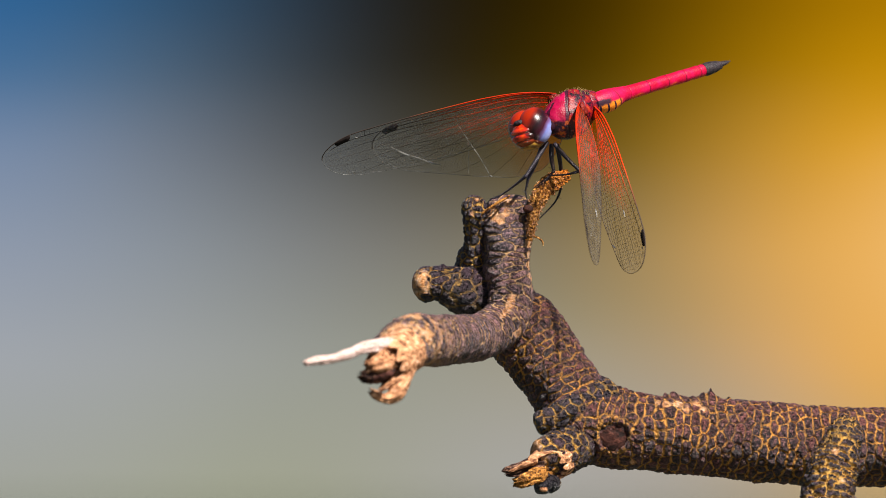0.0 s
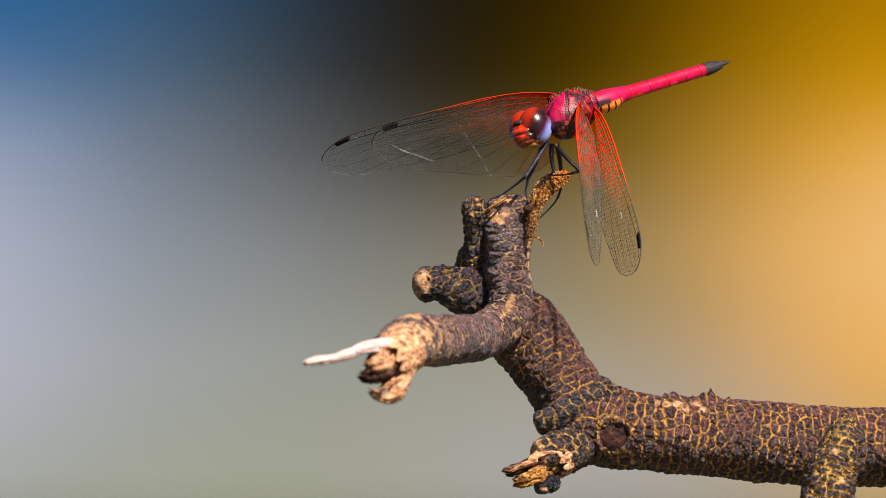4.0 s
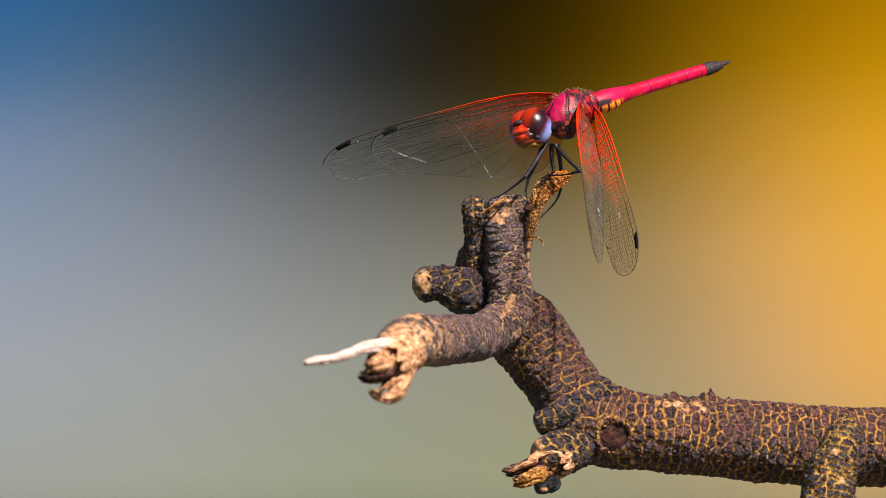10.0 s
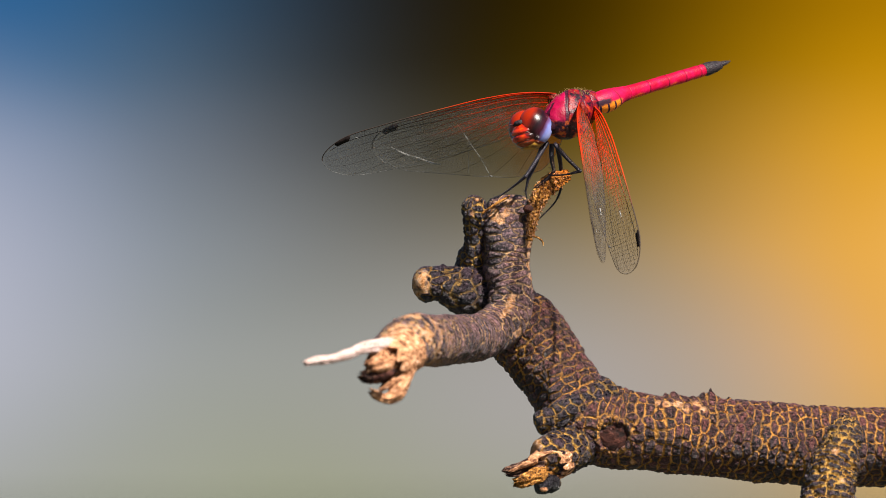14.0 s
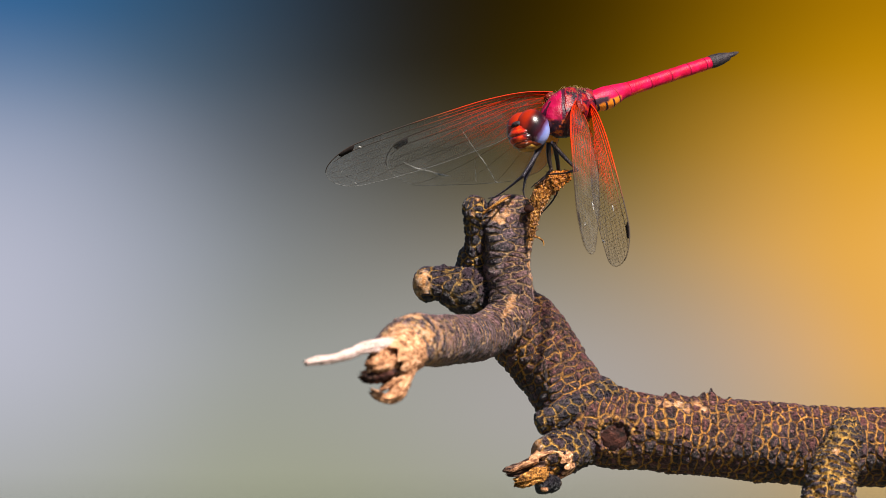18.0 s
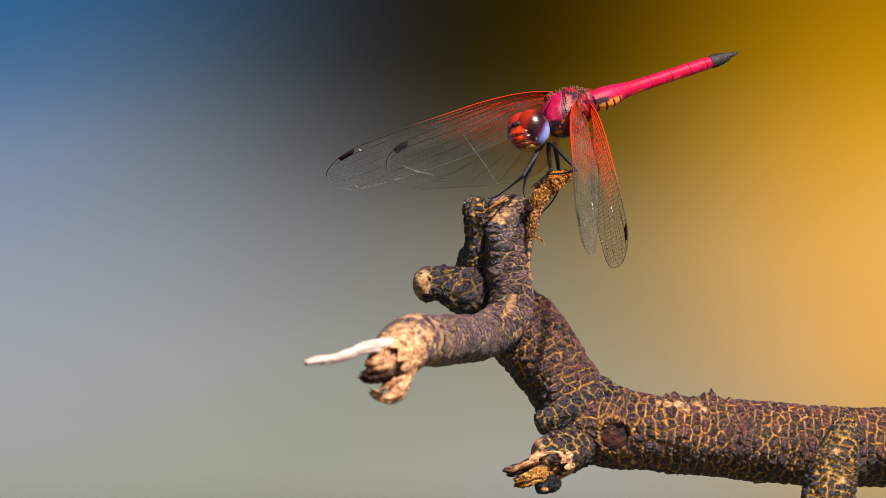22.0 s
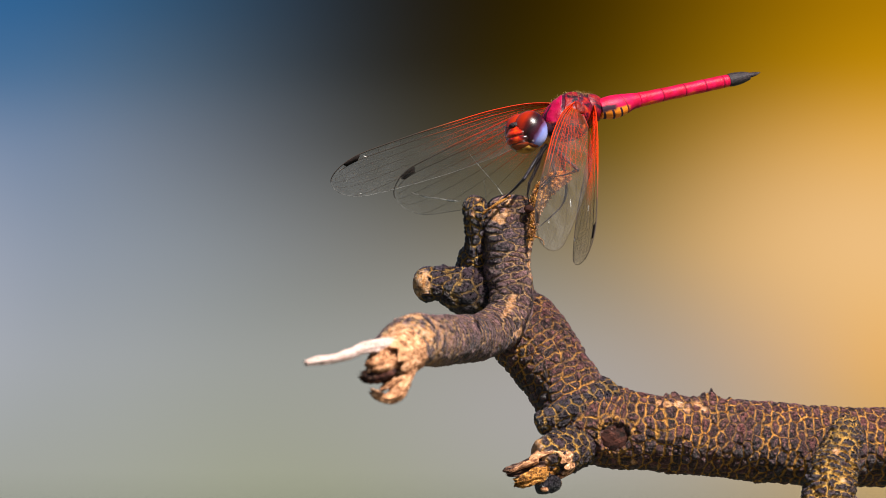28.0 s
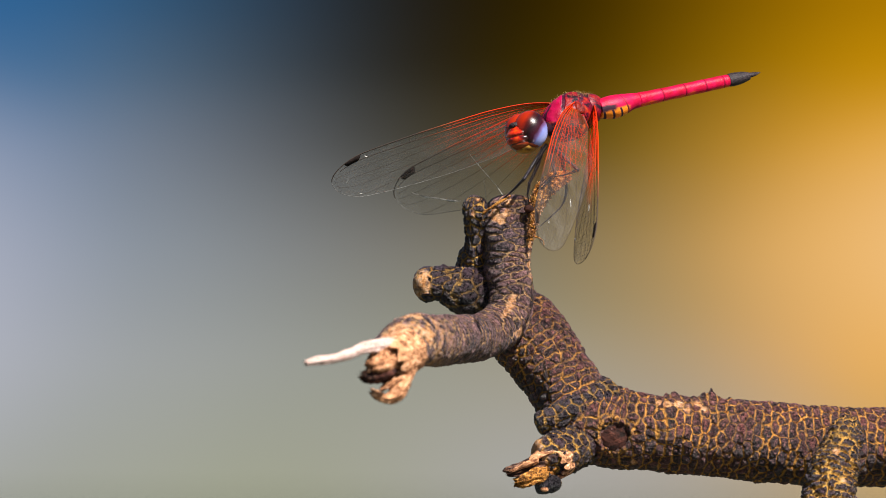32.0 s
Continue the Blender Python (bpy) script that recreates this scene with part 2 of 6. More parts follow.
THORAX, CRIMSON, ABDOMEN_BASE = thorax_material(), abdomen_material(), abdomen_base_material()
EYE, FACE, VEIN = eye_material(), face_material(), vein_material()
FORE_FILM, HIND_FILM = membrane_material("clear_wing_film", 9.0), membrane_material("amber_wing_film", 13.0)


def backdrop_material():
    """Far bank and water, quite out of focus: five soft rows of colour that glow by themselves, daylight painted in."""
    n = Nodes("glowing_bank_blur")
    c = n.add("ShaderNodeTexCoord").outputs["Object"]
    x, y, z = n.xyz(c)[:3]
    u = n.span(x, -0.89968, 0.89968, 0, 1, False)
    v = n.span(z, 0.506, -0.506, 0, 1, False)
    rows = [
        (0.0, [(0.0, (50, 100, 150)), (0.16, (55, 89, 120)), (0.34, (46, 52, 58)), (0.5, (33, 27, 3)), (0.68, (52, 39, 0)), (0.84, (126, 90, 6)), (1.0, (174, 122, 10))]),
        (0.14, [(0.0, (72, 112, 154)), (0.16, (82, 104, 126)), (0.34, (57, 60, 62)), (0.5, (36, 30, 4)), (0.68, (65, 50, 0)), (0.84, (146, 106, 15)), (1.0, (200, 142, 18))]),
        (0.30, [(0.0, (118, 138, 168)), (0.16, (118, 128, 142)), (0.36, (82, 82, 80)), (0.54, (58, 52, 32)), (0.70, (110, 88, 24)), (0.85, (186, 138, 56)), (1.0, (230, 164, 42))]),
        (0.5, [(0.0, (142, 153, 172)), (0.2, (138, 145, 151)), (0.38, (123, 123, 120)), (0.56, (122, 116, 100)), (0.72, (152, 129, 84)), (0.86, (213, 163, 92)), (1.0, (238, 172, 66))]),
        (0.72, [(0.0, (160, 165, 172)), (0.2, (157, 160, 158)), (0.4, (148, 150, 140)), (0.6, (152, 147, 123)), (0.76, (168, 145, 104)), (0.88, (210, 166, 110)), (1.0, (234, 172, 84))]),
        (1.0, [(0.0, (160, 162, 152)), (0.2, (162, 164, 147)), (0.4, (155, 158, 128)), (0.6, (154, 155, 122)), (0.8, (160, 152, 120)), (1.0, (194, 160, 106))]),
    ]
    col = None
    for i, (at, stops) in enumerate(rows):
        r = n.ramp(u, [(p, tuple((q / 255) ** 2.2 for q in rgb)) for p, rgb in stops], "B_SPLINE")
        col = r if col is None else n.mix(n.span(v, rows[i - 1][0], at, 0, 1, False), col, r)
    # the backdrop shines by itself; its light lies in the typed colours
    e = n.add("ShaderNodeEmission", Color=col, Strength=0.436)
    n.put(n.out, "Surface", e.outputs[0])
    return n.mat


# ---- building functions ----
def part(name, mesh, material, parent=None, label=""):
    ob = new(name, mesh)
    if material and not mesh.materials:
        mesh.materials.append(material)
    if parent:
        ob.parent = parent
    return tagged(ob, label)


def mesh_of(name, verts, faces, smooth=True, **layers):
    """A mesh from arrays in millimetres; layers are numbers for each vertex."""
    me = bpy.data.meshes.new(name)
    verts = np.asarray(verts, dtype=np.float64) * MM
    if isinstance(faces, np.ndarray):
        k = faces.shape[1]
        me.vertices.add(len(verts))
        me.vertices.foreach_set("co", verts.astype(np.float32).ravel())
        me.loops.add(faces.size)
        me.loops.foreach_set("vertex_index", faces.astype(np.int32).ravel())
        me.polygons.add(len(faces))
        me.polygons.foreach_set("loop_start", np.arange(0, faces.size, k, dtype=np.int32))
        me.update(calc_edges=True)
    else:
        me.from_pydata([tuple(v) for v in verts], [], faces)
    me.polygons.foreach_set("use_smooth", np.full(len(me.polygons), smooth))
    for key, val in layers.items():
        a = me.attributes.new(key, "FLOAT", "POINT")
        a.data.foreach_set("value", np.asarray(val, dtype=np.float32))
    me.validate()
    return me


def rnd(*ints):
    """A hash of whole-number arrays to 0..1."""
    h = np.zeros(np.broadcast(*ints).shape, dtype=np.uint64)
    for i, k in enumerate(ints):
        h = (h ^ (np.asarray(k).astype(np.int64).astype(np.uint64) + np.uint64(0x9E3779B9 + 7919 * i))) * np.uint64(0xBF58476D1CE4E5B9)
        h ^= h >> np.uint64(29)
    return (h >> np.uint64(11)).astype(np.float64) / float(1 << 53)


def vnoise(p, scale, seed=0, octaves=3):
    """Smooth value noise of points, about -1 to 1."""
    out, amp, tot = 0.0, 1.0, 0.0
    for o in range(octaves):
        q = p * scale * 2 ** o + 17.3 * o
        i = np.floor(q).astype(np.int64)
        f = q - i
        f = f * f * (3 - 2 * f)
        acc = 0.0
        for dx in (0, 1):
            for dy in (0, 1):
                for dz in (0, 1):
                    w = (f[:, 0] if dx else 1 - f[:, 0]) * (f[:, 1] if dy else 1 - f[:, 1]) * (f[:, 2] if dz else 1 - f[:, 2])
                    acc = acc + w * rnd(i[:, 0] + dx, i[:, 1] + dy, i[:, 2] + dz, seed + 31 * o)
        out, tot, amp = out + amp * (acc * 2 - 1), tot + amp, amp * 0.5
    return out / tot


def cells(u, v, wrap, seed, ju=0.7, jv=0.8):
    """Jittered cells: the distance to the border, a number for each cell, and 1 where the border runs round the limb, 0 where along it. v repeats after wrap cells; ju, jv: how far the cells stray."""
    iu, iv = np.floor(u).astype(np.int64), np.floor(v).astype(np.int64)
    best, tag = np.full(u.shape, 9.0), np.zeros(u.shape)
    bu, bv = np.zeros(u.shape), np.zeros(u.shape)
    spots = []
    for a in (-1, 0, 1):
        for b in (-1, 0, 1):
            cu, cv = iu + a, iv + b
            wv = np.mod(cv, wrap)
            pu = cu + 0.5 + ju * (rnd(cu, wv, seed) - 0.5) - u
            pv = cv + 0.5 * np.mod(cu, 2) + 0.5 + jv * (rnd(cu, wv, seed + 1) - 0.5) - v - 0.25
            d = np.hypot(pu, pv)
            near = d < best
            tag = np.where(near, rnd(cu, wv, seed + 2), tag)
            bu, bv, best = np.where(near, pu, bu), np.where(near, pv, bv), np.where(near, d, best)
            spots.append((pu, pv))
    edge, across = np.full(u.shape, 9.0), np.zeros(u.shape)
    for pu, pv in spots:
        du, dv = pu - bu, pv - bv
        gap = np.hypot(du, dv)
        far = gap > 1e-6
        away = ((bu + pu) * du + (bv + pv) * dv) / (2 * np.where(far, gap, 1.0))
        nearer = far & (away < edge)
        edge = np.where(nearer, away, edge)
        across = np.where(nearer, np.abs(du) / np.where(far, gap, 1.0), across)
    return edge, tag, across


def step(x, a, b):
    t = np.clip((x - a) / (b - a), 0, 1)
    return t * t * (3 - 2 * t)


def spine(ctrl, gap):
    """A smooth line with radius through control rows (x, y, z, r), in even steps, with frames along it."""
    c = np.array(ctrl, dtype=float)
    ext = np.vstack([2 * c[0] - c[1], c, 2 * c[-1] - c[-2]])
    pts = []
    for i in range(1, len(ext) - 2):
        p0, p1, p2, p3 = ext[i - 1:i + 3]
        for t in np.linspace(0, 1, 60, endpoint=False):
            pts.append(0.5 * (2 * p1 + (p2 - p0) * t + (2 * p0 - 5 * p1 + 4 * p2 - p3) * t * t + (3 * p1 - p0 - 3 * p2 + p3) * t ** 3))
    pts = np.array(pts + [c[-1]])
    s = np.r_[0, np.cumsum(np.linalg.norm(np.diff(pts[:, :3], axis=0), axis=1))]
    n = max(int(s[-1] / gap), 3)
    q = np.linspace(0, s[-1], n)
    line = np.stack([np.interp(q, s, pts[:, k]) for k in range(4)], 1)
    tan = np.gradient(line[:, :3], axis=0)
    tan /= np.linalg.norm(tan, axis=1)[:, None]
    side = np.cross(tan[0], (0.13, 1.0, 0.07))
    sides = []
    for t in tan:
        side = side - t * (side @ t)
        side /= np.linalg.norm(side)
        sides.append(side.copy())
    sides = np.array(sides)
    return q, line, tan, sides, np.cross(tan, sides)


def grid_faces(n, m, cap=True):
    i, j = np.meshgrid(np.arange(n - 1), np.arange(m), indexing="ij")
    a, b = i * m + j, i * m + (j + 1) % m
    return np.stack([a, b, b + m, a + m], -1).reshape(-1, 4)


def bark_tube(name, ctrl, gap=0.14, plate=(1.6, 1.7), fine=0.6, seam=0.11, relief=0.2, lump=0.35, ends=(0.0, 1.0), seed=1, bare_end=0.0, yellow=1.0, spots=(), pale=None, humps=(), pits=()):
    """A limb with plates of bark and open cracks. ends: how far each end is drawn in; bare_end: millimetres of bark lost at the far end;
    yellow: how open the cracks are; spots: places (x, y, z, r) with lost bark; pale: a stretch from the start with worn bark;
    humps, pits: swellings and sunken rounds (x, y, z, r)."""
    q, line, tan, e1, e2 = spine(ctrl, gap)
    length = q[-1]
    r0 = line[:, 3].mean()
    m = max(int(2 * math.pi * r0 / gap), 24)
    ang = np.linspace(0, 2 * math.pi, m, endpoint=False)
    rad = line[:, 3].copy()
    for k, e in enumerate(ends):
        if e > 0:
            d = q if k == 0 else length - q
            reach = e * (line[0, 3] if k == 0 else line[-1, 3])
            rad *= np.sqrt(np.clip(1 - (1 - np.clip(d / reach, 0, 1)) ** 2, 0.0004, 1))
    out = e1[:, None] * np.cos(ang)[None, :, None] + e2[:, None] * np.sin(ang)[None, :, None]
    flat = (line[:, None, :3] + out * rad[:, None, None]).reshape(-1, 3)
    nor = out.reshape(-1, 3)
    U, A = np.repeat(q, m), np.tile(ang, len(q))
    warp = vnoise(flat, 0.35, seed, 3)
    warp2 = vnoise(flat, 0.4, seed + 5, 3)
    small = vnoise(flat, 1.6, seed + 41, 3)
    small2 = vnoise(flat, 1.6, seed + 43, 3)
    nb = max(int(round(2 * math.pi * r0 / plate[1])), 5)
    edge, tag, ring = cells(U / plate[0] + 0.40 * warp + 0.16 * small, A / (2 * math.pi) * nb + 0.35 * warp2 + 0.18 * small2, nb, seed, 0.38, 0.95)
    grain = vnoise(flat, 2.2, seed + 13, 3)
    near = np.clip(edge * min(plate) + 0.07 * grain + 0.05 * small2, 0, None)
    nf = max(int(round(2 * math.pi * r0 / fine)), 7)
    edge2, tag2, _ = cells(U / fine + 0.5 * warp + 0.25 * small, A / (2 * math.pi) * nf + 0.5 * warp2 + 0.2 * small2, nf, seed + 9)
    patchy = vnoise(flat, 0.20, seed + 3, 3)
    patch2 = vnoise(flat, 0.6, seed + 4, 2)
    wide = seam * np.clip(0.38 + 0.85 * ring ** 2 + 1.0 * patch2 + 0.45 * small2, 0.05, 1.9)
    crack = 1 - step(near, 0.3 * wide, wide + 0.04)
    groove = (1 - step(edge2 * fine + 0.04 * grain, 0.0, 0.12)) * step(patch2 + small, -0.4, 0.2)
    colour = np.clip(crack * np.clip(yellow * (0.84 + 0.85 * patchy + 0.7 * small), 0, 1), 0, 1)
    # mask of the painted shade: fine grooves and the borders of the plates
    crevice_shade = np.clip(np.maximum(0.85 * groove, (1 - step(near, wide, wide + 0.20)) * (1 - 0.3 * tag)), 0, 1)
    lumps = vnoise(flat, 0.22, seed + 11, 2)
    dome = 1 - (1 - np.clip(near / (0.38 * min(plate)), 0, 1)) ** 2
    h = lump * lumps + relief * (1.25 * dome + 0.7 * (tag - 0.5) + 0.4 * (tag2 - 0.5) - 0.6 * groove + 0.38 * grain - 0.9)
    for x, y, z, r in humps:
        away = np.linalg.norm(flat - np.array((x, y, z)), axis=1) + 0.25 * r * small
        h = h + 0.7 * r * (1 - step(away, 0.1 * r, 1.1 * r)) * (0.8 + 0.6 * (tag2 - 0.5))
    for x, y, z, r in pits:
        away = np.linalg.norm((flat - np.array((x, y, z))) * np.array((1, 0.6, 1)), axis=1) + 0.3 * r * small
        inside = 1 - step(away, 0.8 * r, r)
        rim = np.exp(-((away - 1.1 * r) / (0.16 * r)) ** 2)
        h = h * (1 - inside) - 0.45 * inside + 0.22 * rim
        colour = np.maximum(colour * (1 - inside), 0.8 * rim * step(small2, -0.1, 0.3))
    bare = np.zeros(len(flat))
    if bare_end > 0:
        bare = step(U - length + bare_end + 1.4 * warp + 0.6 * grain, -0.6, 0.6)
    for x, y, z, r in spots:
        away = np.linalg.norm((flat - np.array((x, y, z))) * np.array((1, 0.5, 1)), axis=1)
        bare = np.maximum(bare, 1 - step(away + 0.45 * r * (small + grain), 0.7 * r, r))
    if pale:
        worn = 1 - step(U, pale * 0.4, pale)
        bare = np.maximum(bare, worn * step(small + 0.9 * patch2 + 0.9 * (tag - 0.5), -0.22, 0.12))
    bare = bare * np.clip(0.95 + 1.1 * small + 0.8 * grain, 0.05, 1)
    h = h * (1 - bare) + bare * (0.25 * relief * grain + 0.5 * lump * lumps - 0.12)
    fade = np.repeat(np.clip(rad / (0.35 * r0), 0, 1), m)
    flat = flat + nor * (h * fade)[:, None]
    faces = grid_faces(len(q), m)
    n0 = len(flat)
    flat = np.vstack([flat, line[0, :3], line[-1, :3]])
    j = np.arange(m)
    k0, k1 = (j + 1) % m, (len(q) - 1) * m
    capA = np.stack([np.full(m, n0), k0, j, j], -1)
    capB = np.stack([np.full(m, n0 + 1), k1 + j, k1 + k0, k1 + k0], -1)
    tris = np.vstack([faces[:, [0, 1, 2]], faces[:, [0, 2, 3]], capA[:, :3], capB[:, :3]])
    pad = lambda a, b: np.r_[a, b, b]
    return mesh_of(name, flat, tris, crack=pad(colour, 0.3), hue=pad(tag2, 0.5), bare=pad(bare, 1.0 if bare_end > 0 else 0.0), plate=pad(tag, 0.5), crevice_shade=pad(crevice_shade, 0.5))


def rod(name, ctrl, gap=0.3, sides=10, rough=0.0, seed=1, freq=0.9, fibre=0.0):
    """A plain tapered rod with closed ends."""
    q, line, tan, e1, e2 = spine(ctrl, gap)
    ang = np.linspace(0, 2 * math.pi, sides, endpoint=False)
    out = e1[:, None] * np.cos(ang)[None, :, None] + e2[:, None] * np.sin(ang)[None, :, None]
    flat = (line[:, None, :3] + out * line[:, 3][:, None, None]).reshape(-1, 3)
    if rough:
        flat = flat + out.reshape(-1, 3) * (rough * vnoise(flat, freq, seed, 3))[:, None]
    if fibre:
        a = np.tile(ang, len(q))
        along = np.stack([2.6 * np.cos(a), 2.6 * np.sin(a), 0.22 * np.repeat(q, sides)], 1)
        depth = vnoise(along, 1.0, seed + 3, 3)
        flat = flat + out.reshape(-1, 3) * (fibre * np.repeat(line[:, 3], sides) * depth)[:, None]
        flat = flat + tan.repeat(sides, 0) * (1.2 * fibre * vnoise(along * np.array((1, 1, 0)), 1.4, seed + 6, 2) * np.repeat(q / q[-1], sides))[:, None]
    n0 = len(flat)
    flat = np.vstack([flat, line[0, :3], line[-1, :3]])
    f = grid_faces(len(q), sides)
    j = np.arange(sides)
    k, b = (j + 1) % sides, (len(q) - 1) * sides
    tris = np.vstack([f[:, [0, 1, 2]], f[:, [0, 2, 3]], np.stack([np.full(sides, n0), k, j], -1), np.stack([np.full(sides, n0 + 1), b + j, b + k], -1)])
    return mesh_of(name, flat, tris)


def torn_shell(name, ctrl, thick, low, high, reach, seed=1, sides=84, rows=46):
    """A broken, hollow end of wood: a thick-walled tube with a ragged rim. low, high: the shares of its length between which the rim wavers;
    reach: a direction (x, y, z) in which the rim runs on to the full length."""
    q, line, tan, e1, e2 = spine(ctrl, 0.1)
    ang = np.linspace(0, 2 * math.pi, sides, endpoint=False)
    ring = np.stack([np.cos(ang), np.sin(ang), 0 * ang], 1)
    wave = 0.6 * vnoise(ring, 1.7, seed, 2) + 0.5 * vnoise(ring, 5.0, seed + 2, 2)
    cut = low + (high - low) * np.clip(0.5 + 0.9 * wave, 0, 1)
    mid = len(q) * 2 // 3
    way = e1[mid] * np.cos(ang)[:, None] + e2[mid] * np.sin(ang)[:, None]
    aim_at = np.array(reach, dtype=float) / np.linalg.norm(reach)
    cut = cut + (1 - cut) * step(way @ aim_at, 0.55, 0.95)
    V = []
    for wall in (0, 1):
        for k in range(rows):
            share = k / (rows - 1) if wall == 0 else 1 - k / (rows - 1) * 0.85
            at_q = share * cut * q[-1]
            pick = [np.stack([np.interp(at_q, q, a[:, c]) for c in range(3)], 1) for a in (line[:, :3], e1, e2)]
            r = np.interp(at_q, q, line[:, 3]) - (thick * (0.35 + 0.65 * np.clip(k / 10, 0, 1)) if wall else 0.0)
            out = pick[1] * np.cos(ang)[:, None] + pick[2] * np.sin(ang)[:, None]
            p = pick[0] + out * r[:, None]
            grain = np.column_stack([3.2 * np.cos(ang), 3.2 * np.sin(ang), 0.25 * at_q])
            V.append(p + out * (0.28 * vnoise(grain, 1.0, seed + 5, 3) + 0.10 * vnoise(p, 1.6, seed + 8, 2))[:, None])
    V.append(V[-1].mean(0)[None, :])
    n = 2 * rows
    f = grid_faces(n, sides)
    j = np.arange(sides)
    cap = np.stack([np.full(sides, n * sides), (n - 1) * sides + j, (n - 1) * sides + (j + 1) % sides], -1)
    return mesh_of(name, np.vstack(V), np.vstack([f[:, [0, 1, 2]], f[:, [0, 2, 3]], cap]))


def blob(name, centre, radii, rough=0.0, seed=1, freq=0.8, nu=28, nv=18, shape=None):
    """An ellipsoid with an uneven skin."""
    th, ph = np.meshgrid(np.linspace(0.02, math.pi - 0.02, nv), np.linspace(0, 2 * math.pi, nu, endpoint=False), indexing="ij")
    d = np.stack([np.sin(th) * np.cos(ph), np.sin(th) * np.sin(ph), np.cos(th)], -1).reshape(-1, 3)
    p = d * np.array(radii)
    if shape:
        p = shape(p)
    if rough:
        p = p + d * (rough * vnoise(p + 3.1 * seed, freq, seed, 3))[:, None]
    p = p + np.array(centre)
    f = grid_faces(nv, nu)
    return mesh_of(name, p, np.vstack([f[:, [0, 2, 1]], f[:, [0, 3, 2]]]))


def ribs(name, lines):
    """Many thin three-sided ribs in one mesh; each line: rows of (x, y, z, r)."""
    V, F, n = [], [], 0
    for ln in lines:
        a = np.array(ln, dtype=float)
        t = np.gradient(a[:, :3], axis=0)
        t /= np.linalg.norm(t, axis=1)[:, None] + 1e-12
        e1 = np.cross(t, (0.05, 0.1, 1.0))
        e1 /= np.linalg.norm(e1, axis=1)[:, None] + 1e-12
        e2 = np.cross(t, e1)
        for k in range(3):
            w = 2 * math.pi * k / 3 + 0.5
            V.append(a[:, :3] + a[:, 3:4] * (e1 * math.cos(w) + e2 * math.sin(w)))
        m = len(a)
        i = np.arange(m - 1)
        for k in range(3):
            p, q = n + k * m, n + (k + 1) % 3 * m
            F.append(np.stack([p + i, p + i + 1, q + i + 1, q + i], -1))
        n += 3 * m
    return mesh_of(name, np.vstack(V), np.vstack(F))


def curve_at(ctrl, s):
    """A smooth curve y(s) through a few rows (s, y)."""
    c = np.array(ctrl, dtype=float)
    xs, ys = c[:, 0], c[:, 1]
    g = np.gradient(ys, xs)
    s = np.clip(s, 0, 1)
    i = np.clip(np.searchsorted(xs, s) - 1, 0, len(xs) - 2)
    h = xs[i + 1] - xs[i]
    t = (s - xs[i]) / h
    return (2 * t ** 3 - 3 * t ** 2 + 1) * ys[i] + (t ** 3 - 2 * t ** 2 + t) * h * g[i] + (3 * t ** 2 - 2 * t ** 3) * ys[i + 1] + (t ** 3 - t ** 2) * h * g[i + 1]


# ---- structure: water, glowing backdrop of the far bank ----
def water():
    n = Nodes("still_pond_water")
    v = n.coords(1.0)
    n.bump(n.noise(v, 3.0, 4), 0.02, 0.3)
    mat = n.set(Base_Color=n.ramp(n.noise(v, 0.6, 5), [(0.3, (0.030, 0.036, 0.022)), (0.7, (0.060, 0.066, 0.040))]), Roughness=0.12)
    k = 24
    g = np.linspace(-400000.0, 400000.0, k)
    X, Y = np.meshgrid(g, g, indexing="ij")
    i, j = np.meshgrid(np.arange(k - 1), np.arange(k - 1), indexing="ij")
    a = (i * k + j).ravel()
    me = mesh_of("water", np.stack([X.ravel(), Y.ravel(), 0 * X.ravel()], 1), np.stack([a, a + k, a + k + 1, a + 1], -1))
    tagged(part("water", me, mat), "still dark green pond water", "water", kind="structure")


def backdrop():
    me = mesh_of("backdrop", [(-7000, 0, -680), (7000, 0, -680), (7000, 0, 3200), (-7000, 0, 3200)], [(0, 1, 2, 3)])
    ob = tagged(part("backdrop", me, backdrop_material()), "glowing backdrop painted as far bank and water in soft blue, dark and golden blur", "backdrop", kind="structure")
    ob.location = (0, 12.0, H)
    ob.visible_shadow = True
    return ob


def sheen_sheet(name, colour, half_width, half_height, cover, label):
    """A soft-edged glowing sheet, painted as a pale sheen on the far water, that drifts in and out."""
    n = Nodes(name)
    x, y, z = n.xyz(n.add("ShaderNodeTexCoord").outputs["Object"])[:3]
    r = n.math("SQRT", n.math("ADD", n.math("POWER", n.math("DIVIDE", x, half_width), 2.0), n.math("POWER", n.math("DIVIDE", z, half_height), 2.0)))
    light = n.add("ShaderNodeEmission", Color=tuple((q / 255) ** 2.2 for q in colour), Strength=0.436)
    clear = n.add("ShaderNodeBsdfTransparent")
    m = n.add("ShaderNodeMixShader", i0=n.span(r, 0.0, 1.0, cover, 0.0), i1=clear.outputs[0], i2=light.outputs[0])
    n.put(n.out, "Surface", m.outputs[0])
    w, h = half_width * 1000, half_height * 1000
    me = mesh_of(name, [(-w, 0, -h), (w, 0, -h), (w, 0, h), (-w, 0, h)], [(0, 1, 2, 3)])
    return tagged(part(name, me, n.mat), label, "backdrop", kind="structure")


water()
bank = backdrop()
# glowing sheets added before the backdrop, standing for light reflected off the water
COOL_SHEEN = sheen_sheet("painted_sheen", (198, 198, 216), 0.72, 0.64, 0.68, "glowing sheet painted as pale lavender sheen on far blurred water")
GREY_SHEEN = sheen_sheet("painted_sheen", (176, 172, 182), 0.78, 0.42, 0.55, "glowing sheet painted as pale grey sheen on far blurred water")
